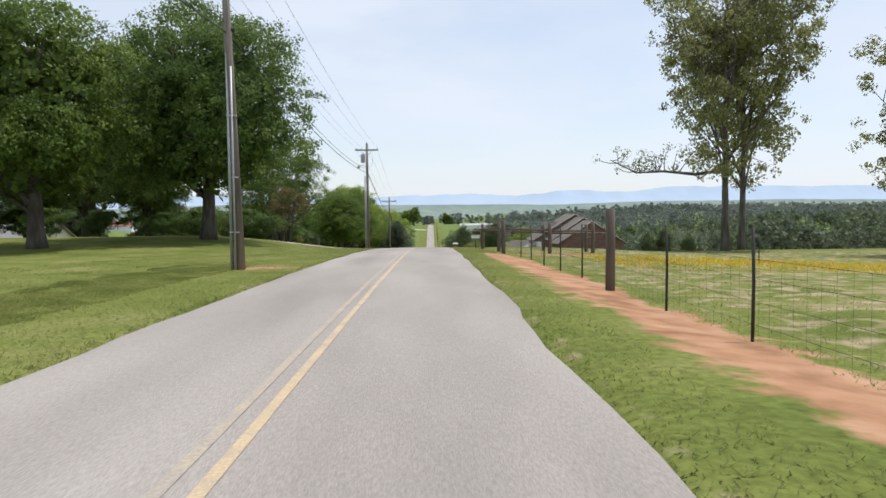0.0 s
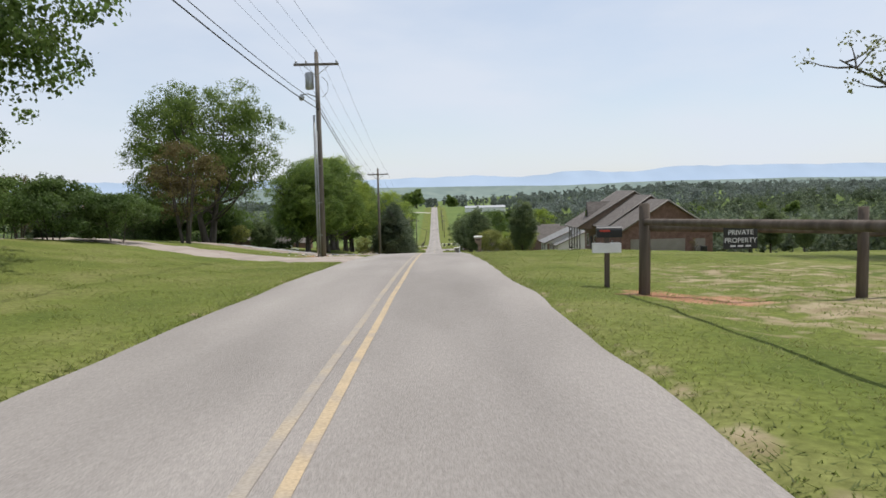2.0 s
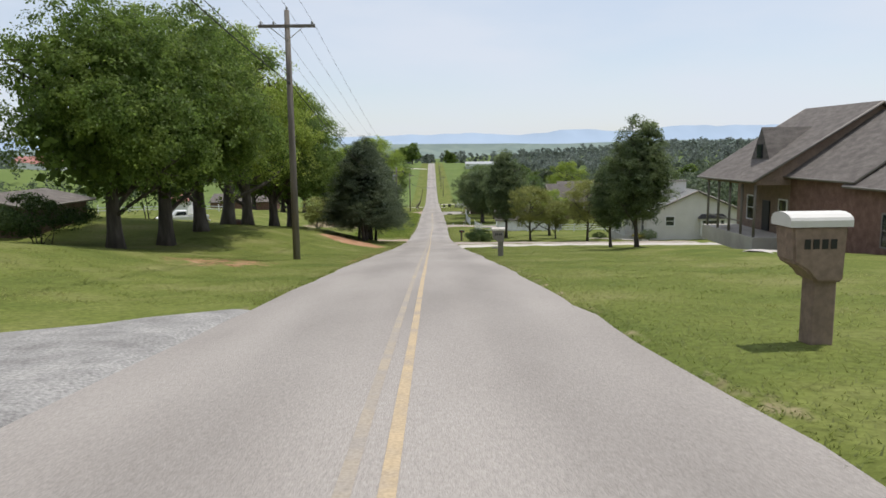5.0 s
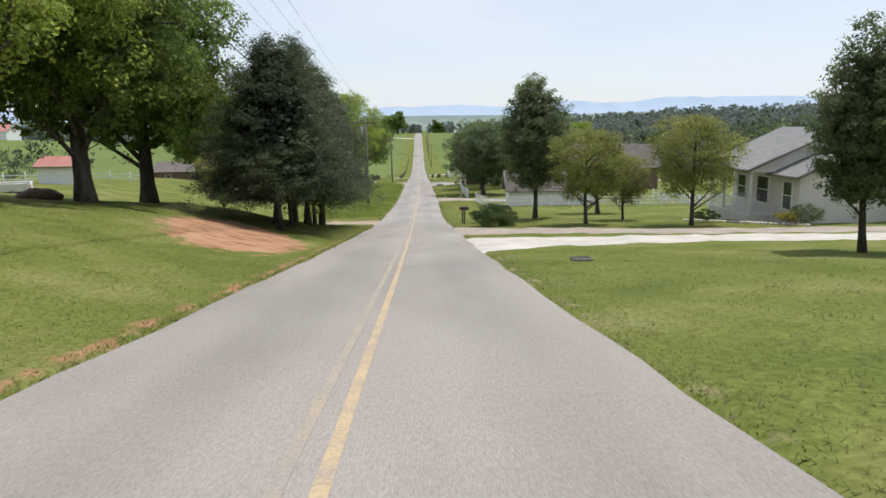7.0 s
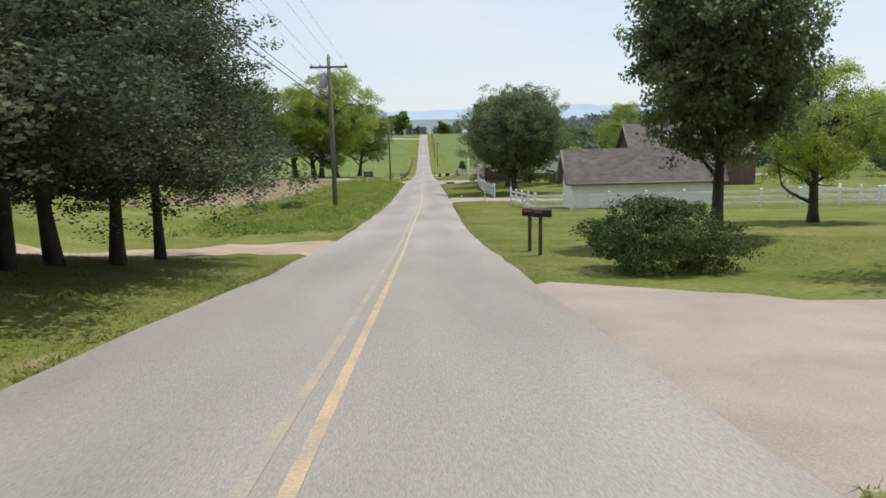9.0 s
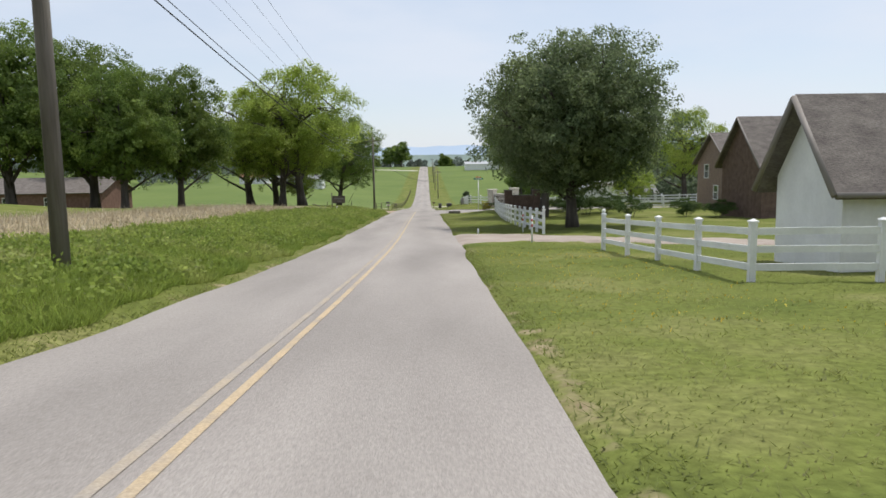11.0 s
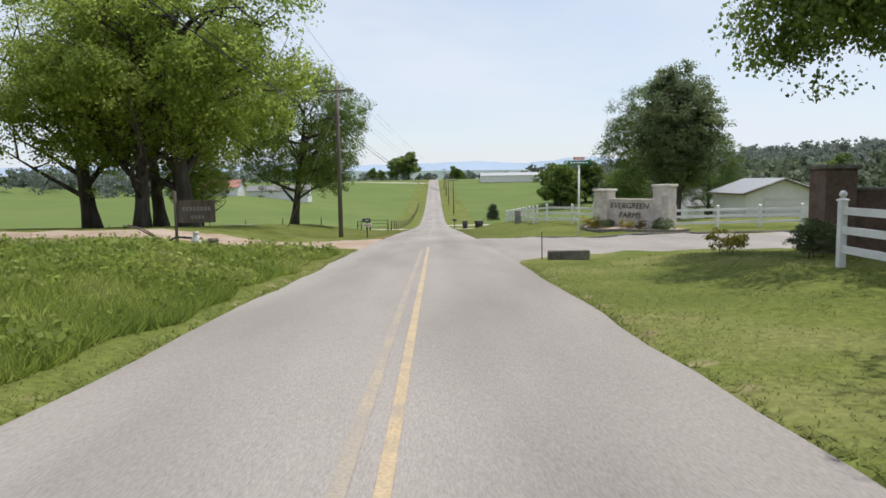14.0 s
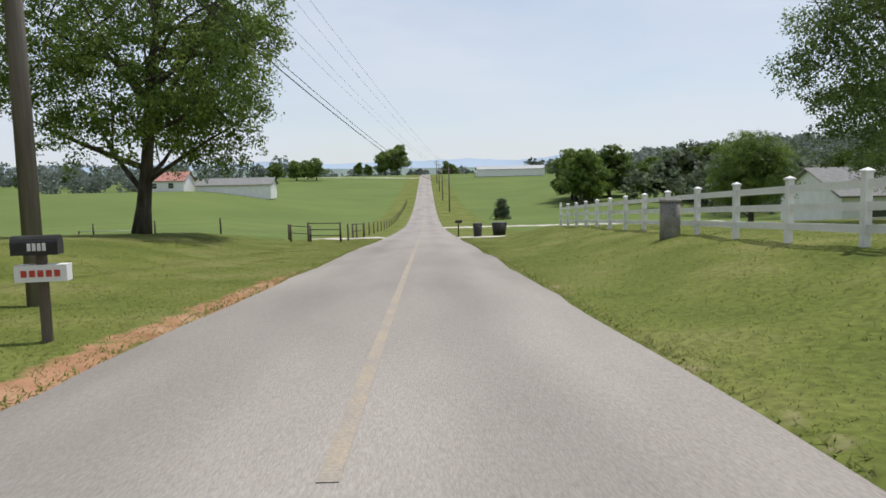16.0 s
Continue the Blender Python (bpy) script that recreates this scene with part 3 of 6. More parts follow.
def strip(name, mat, off0, off1, y0, y1, lift, step=2.0, wobble=0.0, crown=True):
    """A strip along the road between two offsets from its middle."""
    yy = np.arange(y0, y1 + step, step)
    us = np.linspace(off0, off1, max(2, int(abs(off1 - off0) / 0.45) + 1))
    verts = []
    for y in yy:
        for k, u in enumerate(us):
            e = 0.0
            if wobble and k in (0, len(us) - 1):
                e = wobble * (noise.noise((u * 3, y * 0.35, 1.7)) + 0.6 * noise.noise((u * 3, y * 1.3, 4.1)))
            d = u + e
            verts.append((centre(y) + d, y, profile(y) + lift + (0.05 * (1 - (d / HALF) ** 2) if crown else 0)))
    w = len(us)
    faces = [(j * w + k, j * w + k + 1, (j + 1) * w + k + 1, (j + 1) * w + k) for j in range(len(yy) - 1) for k in range(w - 1)]
    return mesh_object(name, verts, faces, mat, smooth=True)


tagged(strip("road", M["asphalt"], -HALF, HALF, -120, 760, 0.0, step=1.25, wobble=0.13), "weathered grey two-lane country road of worn asphalt", "road", kind="structure")
tagged(strip("road_marking", M["line"], 0.07, 0.165, -120, 272, 0.006, wobble=0.012), "worn solid yellow centre line on the asphalt", "road marking", kind="structure")
tagged(strip("road_marking", M["line_faded"], -0.165, -0.07, -120, 270, 0.006, wobble=0.012), "faded yellow centre line on the asphalt", "road marking", kind="structure")
tagged(strip("road_marking", M["line_faded"], -0.06, 0.06, 284, 700, 0.006, wobble=0.01), "pale worn centre line on the asphalt", "road marking", kind="structure")


def patch(name, mat, outline, lift, label, category="ground", step=0.6, drape=None, kind="structure"):
    """A flat cover that lies on the land inside an outline."""
    bm = bmesh.new()
    n = len(outline)
    pts = []
    for i in range(n):
        a, b = Vector(outline[i]), Vector(outline[(i + 1) % n])
        k = max(1, int((b - a).length / step))
        pts += [a.lerp(b, j / k) for j in range(k)]
    bm.faces.new([bm.verts.new((p.x, p.y, 0)) for p in pts])
    xs_, ys_ = [p.x for p in pts], [p.y for p in pts]
    for ax, lo, hi in ((0, min(xs_), max(xs_)), (1, min(ys_), max(ys_))):
        c = lo + step
        while c < hi:
            co, no = ((c, 0, 0), (1, 0, 0)) if ax == 0 else ((0, c, 0), (0, 1, 0))
            bmesh.ops.bisect_plane(bm, geom=bm.verts[:] + bm.edges[:] + bm.faces[:], plane_co=co, plane_no=no)
            c += step
    for v in bm.verts:
        v.co.z = (drape or sunk)(v.co.x, v.co.y) + lift
    ob = part(name, bm, mat, smooth=True)
    return tagged(ob, label, category, kind=kind)



# ---- trees ----
def wander(rng, start, end, bend, n):
    s, e = np.array(start, float), np.array(end, float)
    side = rng.normal(size=3) * bend * np.linalg.norm(e - s)
    return [s + (e - s) * u + side * math.sin(math.pi * u) * 0.5 for u in np.linspace(0, 1, n)]


def leaf_cloud(rng, centres, spread, per, size, flat=1.0, outward=None):
    """Many small leaves gathered in clumps round the centres, facing outwards from the crown: verts and faces."""
    k = len(centres) * per
    c = np.repeat(np.array(centres), per, axis=0)
    off = rng.normal(size=(k, 3))
    off *= (rng.uniform(0, 1, (k, 1)) ** 0.5 * 1.35) / (np.linalg.norm(off, axis=1)[:, None] + 1e-6)
    off *= np.repeat(np.array(spread).reshape(-1, 1) * np.ones((len(centres), 1)), per, axis=0)
    off[:, 2] *= flat
    p = c + off
    nrm = rng.normal(size=(k, 3)) * 0.75
    if outward is not None:
        o = p - np.array(outward)
        o /= np.linalg.norm(o, axis=1)[:, None] + 1e-6
        q = off / (np.linalg.norm(off, axis=1)[:, None] + 1e-6)
        nrm += 0.7 * o + 0.5 * q
    nrm[:, 2] += 0.35
    nrm /= np.linalg.norm(nrm, axis=1)[:, None] + 1e-6
    a = np.cross(nrm, rng.normal(size=(k, 3)))
    a /= np.linalg.norm(a, axis=1)[:, None] + 1e-6
    b = np.cross(nrm, a)
    s = size * rng.uniform(0.6, 1.35, size=(k, 1))
    v = np.stack([p - a * s * 0.5, p + b * s * 0.36, p + a * s * 0.5, p - b * s * 0.36], 1).reshape(-1, 3)
    i = np.arange(k) * 4
    f = np.stack([i, i + 1, i + 2, i + 3], -1)
    return v, f


def cloud_object(name, v, f, mat, parent):
    me = bpy.data.meshes.new(name)
    me.vertices.add(len(v))
    me.vertices.foreach_set("co", v.astype(np.float32).ravel())
    me.loops.add(f.size)
    me.loops.foreach_set("vertex_index", f.astype(np.int32).ravel())
    me.polygons.add(len(f))
    me.polygons.foreach_set("loop_start", np.arange(len(f), dtype=np.int32) * f.shape[1])
    me.polygons.foreach_set("loop_total", np.full(len(f), f.shape[1], dtype=np.int32))
    me.update(calc_edges=True)
    me.materials.append(mat)
    ob = new(name, me)
    ob.parent = parent
    return ob


def grow(seed, name, label, height, radius, clear, leaf, clumps, per, size, bark="bark", stem=0.25, stems=1, lean=0.0, shape="round",
         limbs=9, spread=0.085, category="tree", group="", open_crown=0.0):
    """A tree with a tapered trunk, limbs and a leafy crown; shape: round, oval, cone, fan or open."""
    rng = np.random.default_rng(seed)
    root = empty(name, 0, 0, 0, label, category, group)
    wood, tips = [], []
    fork = max(clear, 0.17 * height) / height if shape != "cone" else clear / height
    heart = np.array([lean * 0.6, 0, clear + (height - clear) * 0.48])
    half = np.array([radius, radius, (height - clear) * 0.52])

    def inside(q):
        """Pulls a twig's end back into the crown."""
        if shape == "open":
            return q
        d = np.linalg.norm((q - heart) / half)
        return q if d < 0.86 else heart + (q - heart) * 0.86 / d

    for s in range(stems):
        w = 2 * math.pi * s / max(1, stems) + rng.uniform(0, 1)
        splay = (0.0 if stems == 1 else radius * 0.35)
        base = np.array([math.cos(w) * 0.15 * (stems > 1), math.sin(w) * 0.15 * (stems > 1), -0.4])
        top = np.array([math.cos(w) * splay + lean, math.sin(w) * splay, height * (0.78 if shape != "cone" else 0.95)])
        line = wander(rng, base, top, 0.03 if shape != "cone" else 0.008, 8)
        r0 = stem / math.sqrt(stems)
        radii = [r0 * (1.35 if k == 0 else 1.0) * (1 - 0.88 * k / 7) for k in range(8)]
        wood.append(tube_data(line, radii, 8))
        for b in range(max(3, limbs // stems)):
            u = fork + (0.80 - fork) * (b + rng.uniform(0, 0.8)) / max(3, limbs // stems)
            k = u * 7 * height / (height * 0.9)
            k = min(6.9, max(0.3, k))
            p = np.array(line[int(k)]) * (1 - k % 1) + np.array(line[int(k) + 1]) * (k % 1)
            ang = rng.uniform(0, 2 * math.pi)
            reach = radius * rng.uniform(0.6, 0.92) * (1.0 if shape != "cone" else max(0.15, 1 - u))
            rise = (height - p[2]) * rng.uniform(0.15, 0.55) if shape != "cone" else -0.3
            end = p + np.array([math.cos(ang) * reach, math.sin(ang) * reach, rise])
            end = end if shape == "cone" else inside(end)
            limb = wander(rng, p, end, 0.12, 6)
            rr = r0 * rng.uniform(0.28, 0.42)
            wood.append(tube_data(limb, [rr * (1 - 0.85 * q / 5) for q in range(6)], 5, False))
            for q in range(3):
                st = np.array(limb[2 + q])
                e2 = inside(st + rng.normal(size=3) * radius * (0.2 if shape != "cone" else 0.07) + np.array([0, 0, radius * (0.1 if shape != "cone" else -0.03)]))
                wood.append(tube_data(wander(rng, st, e2, 0.1, 4), [rr * 0.4, rr * 0.3, rr * 0.2, rr * 0.08], 4, False))
                tips.append(e2)
            tips.append(end)
    v, f = joined(wood)
    mesh_object("trunk", v, f, M[bark], root, smooth=True)
    centres, spreads = [], []
    boughs = []
    while len(boughs) < max(14, int(clumps * (0.07 if leaf == "pear_leaf" else 0.045))):
        d = rng.normal(size=3)
        d /= np.linalg.norm(d)
        if d[2] < -0.9:
            continue
        z01 = 0.5 + 0.5 * d[2]
        if d[2] < 0:
            d[:2] *= math.sqrt(1 - abs(d[2]) ** 3) / (math.hypot(d[0], d[1]) + 1e-6)
        taper = 1.0
        if shape == "oval":
            taper = 1.0 - 0.2 * max(0.0, z01 - 0.5) / 0.5 - 0.3 * max(0.0, 0.3 - z01) / 0.3
        elif shape == "fan":
            taper = 0.5 + 0.5 * z01 if z01 < 0.7 else 0.85
        depth = rng.uniform(0.62, 0.82)
        boughs.append((np.array([d[0] * depth * radius * taper, d[1] * depth * radius * taper, clear + (height - clear) * (0.5 + 0.5 * d[2] * depth)]), rng.uniform(0.7, 1.35)))
    sprays = [(rng.uniform() ** 1.3, rng.uniform(0, 2 * math.pi), rng.uniform(0.7, 1.1)) for _ in range(150)]
    while len(centres) < clumps:
        if shape == "cone":
            u, w, long = sprays[int(rng.integers(len(sprays)))]
            out = rng.uniform(0.2, 1.0) ** 0.7
            rr = radius * (1 - u ** 1.6) ** 0.62 * long * out + 0.08
            w += rng.normal() * 0.10 / (0.3 + out)
            q = np.array([math.cos(w) * rr, math.sin(w) * rr, clear + (height - clear) * u + 0.10 * rr - 0.055 * rr * rr + rng.normal() * 0.42])
        elif shape == "open":
            t = tips[int(rng.integers(len(tips)))]
            q = np.array(t) + rng.normal(size=3) * radius * 0.09
        elif rng.uniform() < (0.5 if leaf == "pear_leaf" else 0.14):
            d = rng.normal(size=3)
            d /= np.linalg.norm(d)
            rad = rng.uniform(0.3, 0.8) if leaf != "pear_leaf" else rng.uniform(0.7, 1.0)
            q = np.array([d[0] * rad * radius * 0.85, d[1] * rad * radius * 0.85, clear + (height - clear) * (0.5 + 0.42 * d[2] * rad)])
        else:
            c, big = boughs[int(rng.integers(len(boughs)))]
            d = rng.normal(size=3)
            d /= np.linalg.norm(d)
            d[2] = abs(d[2]) if rng.uniform() < 0.6 else d[2]
            q = c + d * big * rng.uniform(0.72, 1.0) * np.array([radius * 0.27, radius * 0.27, min(radius, (height - clear) * 0.5) * 0.20])
        q[0] += lean * q[2] / height
        if open_crown and noise.noise(Vector(q) * (2.6 / radius) + Vector((seed, 0, 0))) < -0.45 + 0.5 * open_crown:
            if rng.uniform() < 0.9:
                continue
        centres.append(q)
        spreads.append(radius * spread * rng.uniform(0.7, 1.4))
    v, f = leaf_cloud(rng, centres, spreads, per, size, 0.72, (lean * 0.5, 0, clear + (height - clear) * 0.4))
    if shape not in ("open", "cone") and height > 3 and not open_crown:
        k = clumps // 2
        d = rng.normal(size=(k, 3))
        d *= rng.uniform(0.15, 1.0, (k, 1)) ** 0.5 / (np.linalg.norm(d, axis=1)[:, None] + 1e-6)
        inner = heart + d * half * np.array([0.66, 0.66, 0.70])
        v2, f2 = leaf_cloud(rng, inner, radius * 0.08, 5, size * 3.2, 0.8, heart)
        v, f = np.concatenate([v, v2]), np.concatenate([f, f2 + len(v)])
    elif shape == "cone":
        k = clumps
        u, w = rng.uniform(0, 0.9, k), rng.uniform(0, 2 * math.pi, k)
        rr = radius * (1 - u) ** 0.75 * rng.uniform(0.1, 0.62, k)
        inner = np.stack([np.cos(w) * rr, np.sin(w) * rr, clear + (height - clear) * (0.10 + 0.92 * u)], -1)
        v2, f2 = leaf_cloud(rng, inner, radius * 0.07, 6, size * 3.4, 0.8, heart)
        v, f = np.concatenate([v, v2]), np.concatenate([f, f2 + len(v)])
    cloud_object("crown", v, f, M[leaf], root)
    return root


used = {}


def plant(kind, x, y, scale=1.0, turn=None, label="", tall=1.0, dz=0.0):
    """The first of a kind stands itself, later ones are copies."""
    maker = KINDS[kind]
    ang = (x * 37 + y * 91) % 360 if turn is None else turn
    m = pose(x, y, gz(x, y) + dz, 0, 0, ang) @ Matrix.Diagonal((scale, scale, scale * tall, 1))
    if kind not in used:
        ob = used[kind] = maker()
        ob.matrix_basis = m
    else:
        src = used[kind]
        keep = src.matrix_basis.copy()
        src.matrix_basis = Matrix.Identity(4)
        ob = copy_thing(src, m)
        src.matrix_basis = keep
    if label:
        tagged(ob, label)
    return ob


KINDS = {
    "oak": lambda: grow(1, "tree", "large dark green oak with a thick trunk on the lawn", 18.5, 8.8, 1.5, "oak_leaf", 2100, 46, 0.19, stem=0.58, limbs=16, spread=0.06),
    "maple": lambda: grow(2, "tree", "full green maple with a dark trunk on the grass", 12.8, 5.6, 1.2, "maple_leaf", 1300, 44, 0.15, stem=0.43, limbs=14, spread=0.07),
    "bright_maple": lambda: grow(3, "tree", "yellow-green spring maple with a dark trunk", 12.4, 5.7, 1.1, "bright_leaf", 1300, 42, 0.14, stem=0.42, limbs=16, spread=0.07, open_crown=0.2),
    "pear": lambda: grow(4, "tree", "dark green pear tree with an upright crown", 11.8, 3.2, 1.0, "pear_leaf", 1000, 42, 0.13, stem=0.2, limbs=12, shape="oval", spread=0.09),
    "round_pear": lambda: grow(5, "tree", "broad round dark green pear tree beside the fence", 11.0, 5.8, 0.9, "pear_leaf", 1900, 48, 0.13, stem=0.34, limbs=14, spread=0.06),
    "tall_pear": lambda: grow(26, "tree", "broad dark green tree with a forked trunk behind the fence", 11.0, 5.8, 2.5, "maple_leaf", 1700, 46, 0.125, stem=0.36, limbs=18, spread=0.065, open_crown=0.08),
    "cedar": lambda: grow(6, "cedar_tree", "dark cedar with a bare lower trunk, in a close row", 15.2, 4.0, 3.3, "cedar_leaf", 1400, 56, 0.095, stem=0.15, limbs=26, shape="cone", spread=0.085, group="row of cedars"),
    "sycamore": lambda: grow(7, "tree", "tall open-crowned tree with young pale leaves and bare limbs", 27.0, 7.0, 5.0, "pale_leaf", 620, 48, 0.23, bark="bark_pale", stem=0.34, limbs=30, shape="open", spread=0.075),
    "ornamental": lambda: grow(8, "tree", "small ornamental tree with yellow-green and bronze new leaves", 6.4, 3.2, 0.9, "gold_leaf", 700, 34, 0.095, stem=0.14, limbs=16, shape="fan", spread=0.085, open_crown=0.2),
    "open_oak": lambda: grow(9, "tree", "spreading tree with airy yellow-green leaves and forked limbs", 13.2, 6.6, 1.2, "maple_leaf", 2000, 42, 0.14, stem=0.42, stems=2, limbs=22, spread=0.06, open_crown=0.18),
    "holly": lambda: grow(10, "tree", "dense dark conical evergreen on the lawn", 6.5, 2.1, 0.3, "pear_leaf", 420, 36, 0.12, stem=0.14, limbs=8, shape="oval", spread=0.11),
    "bush": lambda: grow(11, "bush", "rounded green leafy shrub on the grass", 1.7, 1.6, 0.05, "bush_leaf", 380, 30, 0.07, stem=0.05, stems=4, limbs=8, spread=0.09, category="bush"),
    "hedge": lambda: grow(18, "bush", "wide clipped green shrub beside the drive", 1.55, 1.8, -0.25, "bush_leaf", 900, 40, 0.05, stem=0.05, stems=5, limbs=10, spread=0.065, category="bush"),
    "dark_shrub": lambda: grow(27, "bush", "large dark green shrub at the lawn's far edge", 1.9, 1.6, 0.0, "oak_leaf", 420, 32, 0.075, stem=0.05, stems=4, limbs=8, spread=0.09, category="bush"),
    "rust_bush": lambda: grow(12, "tree", "multi-stemmed small tree with bronze leaves", 6.2, 2.7, 0.5, "rust_leaf", 420, 30, 0.10, stem=0.2, stems=5, limbs=20, shape="fan", spread=0.085, open_crown=0.25),
    "purple": lambda: grow(13, "tree", "small dark purple-leaved tree", 4.5, 2.4, 0.5, "purple_leaf", 260, 24, 0.14, stem=0.12, limbs=8, spread=0.1),
    "far_tree": lambda: grow(14, "tree", "leafy tree at a distant field edge", 13.0, 6.5, 0.6, "maple_leaf", 260, 22, 0.5, stem=0.4, limbs=6, spread=0.10),
    "far_hazed": lambda: grow(15, "tree", "green tree tinted for haze at a distant field edge", 13.0, 5.5, 0.6, "far_leaf", 240, 22, 0.5, stem=0.4, limbs=6, shape="oval", spread=0.11),
    "lone_tree": lambda: grow(17, "tree", "spreading green tree standing alone in the pasture", 17.2, 7.8, 1.6, "maple_leaf", 2100, 42, 0.16, stem=0.46, limbs=20, spread=0.06, lean=1.7, open_crown=0.1),
    "airy_tree": lambda: grow(19, "tree", "tall airy green tree with fine leaves behind the fence", 14.0, 6.0, 1.2, "oak_leaf", 1500, 38, 0.13, stem=0.3, limbs=18, spread=0.06, open_crown=0.22),
    "conifer": lambda: grow(16, "tree", "small dark conical conifer in the pasture", 6.5, 2.9, 0.2, "cedar_leaf", 420, 26, 0.2, stem=0.16, limbs=10, shape="cone", spread=0.12),
}

# left of the road
plant("oak", -16.7, 54.0, 0.98, tall=1.02)
plant("oak", -37.5, 78, 1.25)
plant("maple", -24.5, 44.5, 1.3, label="leafy maple with a dark trunk at the lawn's edge")
plant("bright_maple", -36, 34, 1.3)
for px, py, ps in ((-58, 118, 1.0), (-66, 122, 1.15), (-49, 126, 0.9), (-75, 128, 1.1), (-88, 130, 1.2)):
    plant("far_hazed", px, py, ps, label="green tree tinted for haze far behind the old oaks")
for px, py, ps in ((-36, 64, 0.95), (-25, 63.5, 0.75), (-44, 58, 1.1)):
    plant("maple", px, py, ps, label="dark green tree behind the old oaks")
for px, py, ps in ((-20.5, 64.5, 1.5), (-23, 62, 1.3), (-29, 63.5, 1.5), (-33, 62, 1.6), (-40, 63, 1.8), (-17.8, 68, 1.7), (-15.6, 70, 1.5), (-26, 68, 2.2), (-36.5, 67, 2.4), (-22.5, 72, 2.0)):
    plant("dark_shrub", px, py, ps * 0.9, label="dark spreading shrub behind the old oaks")
plant("rust_bush", -15.8, 80, 1.1)
plant("open_oak", -22.0, 104, 1.22)
plant("rust_bush", -31, 88, 0.9)
for px, py, ps, pt in ((-24.6, 111, 2.3, 1.25), (-22.6, 111.5, 2.0, 1.35), (-27.4, 110.5, 2.4, 1.1), (-30.5, 110, 2.5, 1.2), (-34, 109, 2.6, 1.2)):
    plant("dark_shrub", px, py, ps, tall=pt)
plant("ornamental", -20.4, 109.5, 0.42, label="low golden-green shrub on the lawn")
for px, py, ps in ((-19.2, 112, 0.55), (-18.2, 112.6, 0.5)):
    plant("holly", px, py, ps, label="small dark evergreen beside the brown house")
plant("purple", -50, 140, 1.7)
for px, py, ps in ((-37, 122, 2.2), (-34, 126, 1.9), (-31.5, 128, 1.8), (-41, 118, 1.7)):
    plant("bush", px, py, ps, label="dark spreading shrub behind the lawn")
plant("bush", -30, 105, 1.2, label="small pale green shrub near the gravel drive")
for px, py, ps in ((-29.3, 124.5, 1.9), (-20.8, 125, 1.6), (-31.5, 121, 1.6)):
    plant("bush", px, py, ps, label="dark spreading shrub before the brick house")
for px, py, ps in ((-15.7, 122, 0.94), (-15.0, 126.5, 1.02), (-15.0, 132.5, 1.04), (-14.9, 152.5, 1.05), (-14.7, 159.2, 1.05)):
    plant("maple", px, py, ps)
plant("bright_maple", -15.4, 139.5, 1.16)
plant("bright_maple", -15.6, 146, 1.12)
plant("bush", -24.5, 149, 2.6, tall=1.5, label="tall dark shrub behind the row of maples")
plant("ornamental", -14.0, 171, 0.75, label="small bare-stemmed tree with thin new leaves")
for k in range(1, 12):
    plant("cedar", -7.5 + 0.35 * math.sin(k * 2.3), 154.6 + 1.68 * k, 0.98 + 0.1 * math.sin(k * 1.7), tall=min(0.63, 0.53 + 0.017 * k) + 0.03 * math.sin(k * 2.9))
for px, py, ps, pt in ((-28.9, 274.3, 1.15, 1.2), (-33.0, 268, 1.2, 1.1), (-40, 276, 1.5, 1.1), (-45.5, 268, 1.55, 1.1), (-52, 305, 1.5, 1.0)):
    plant("maple", px, py, ps, tall=pt)
for px, py, ps in ((-17.3, 292.2, 1.68), (-25.6, 295.5, 1.48), (-20.0, 290.6, 1.32), (-23, 302, 1.42), (-18.8, 299, 0.5)):
    plant("bright_maple", px, py, ps)
plant("lone_tree", -15.3, 318.5, turn=0)
# right of the road
plant("sycamore", 28.0, 65.5, 1.06, tall=1.22)
plant("sycamore", 31.5, 70, 1.02, tall=1.15)
plant("sycamore", 35, 46, 0.85)
plant("pear", 8.4, 174.2, 0.95)
plant("pear", 13.0, 141.6, 0.61)
plant("pear", 11.8, 130.6, 0.70)
plant("bright_maple", 14.8, 180.5, 0.5, label="small yellow-green tree beyond the hedge")
plant("ornamental", 10.1, 164.8)
plant("ornamental", 13.5, 168.5, 0.72)
plant("ornamental", 15.7, 162.0, 1.08)
plant("round_pear", 9.5, 229.5, 1.08, tall=1.0)
plant("tall_pear", 10.6, 246.6, 0.97, tall=1.15)
plant("tall_pear", 12.4, 258.4, 0.98, tall=1.1)
plant("pear", 15.8, 289.2, 1.02, tall=0.9, label="upright dense green tree behind the estate sign")
plant("airy_tree", 21.9, 311.5, 1.03)
plant("maple", 24.2, 333, 0.6, label="small bushy green tree behind the fence")
plant("airy_tree", 33, 328, 0.8)
plant("bright_maple", 22.8, 263, 0.42, label="small yellow-green tree behind the brick wall")
plant("bright_maple", 37, 286, 1.05, label="yellow-green tree beyond the side road")
for px, py, ps in ((14.8, 249.5, 1.3), (16.8, 251, 1.1), (13.2, 252.5, 0.9)):
    plant("bush", px, py, ps, label="grey-green spreading shrub behind the fence")



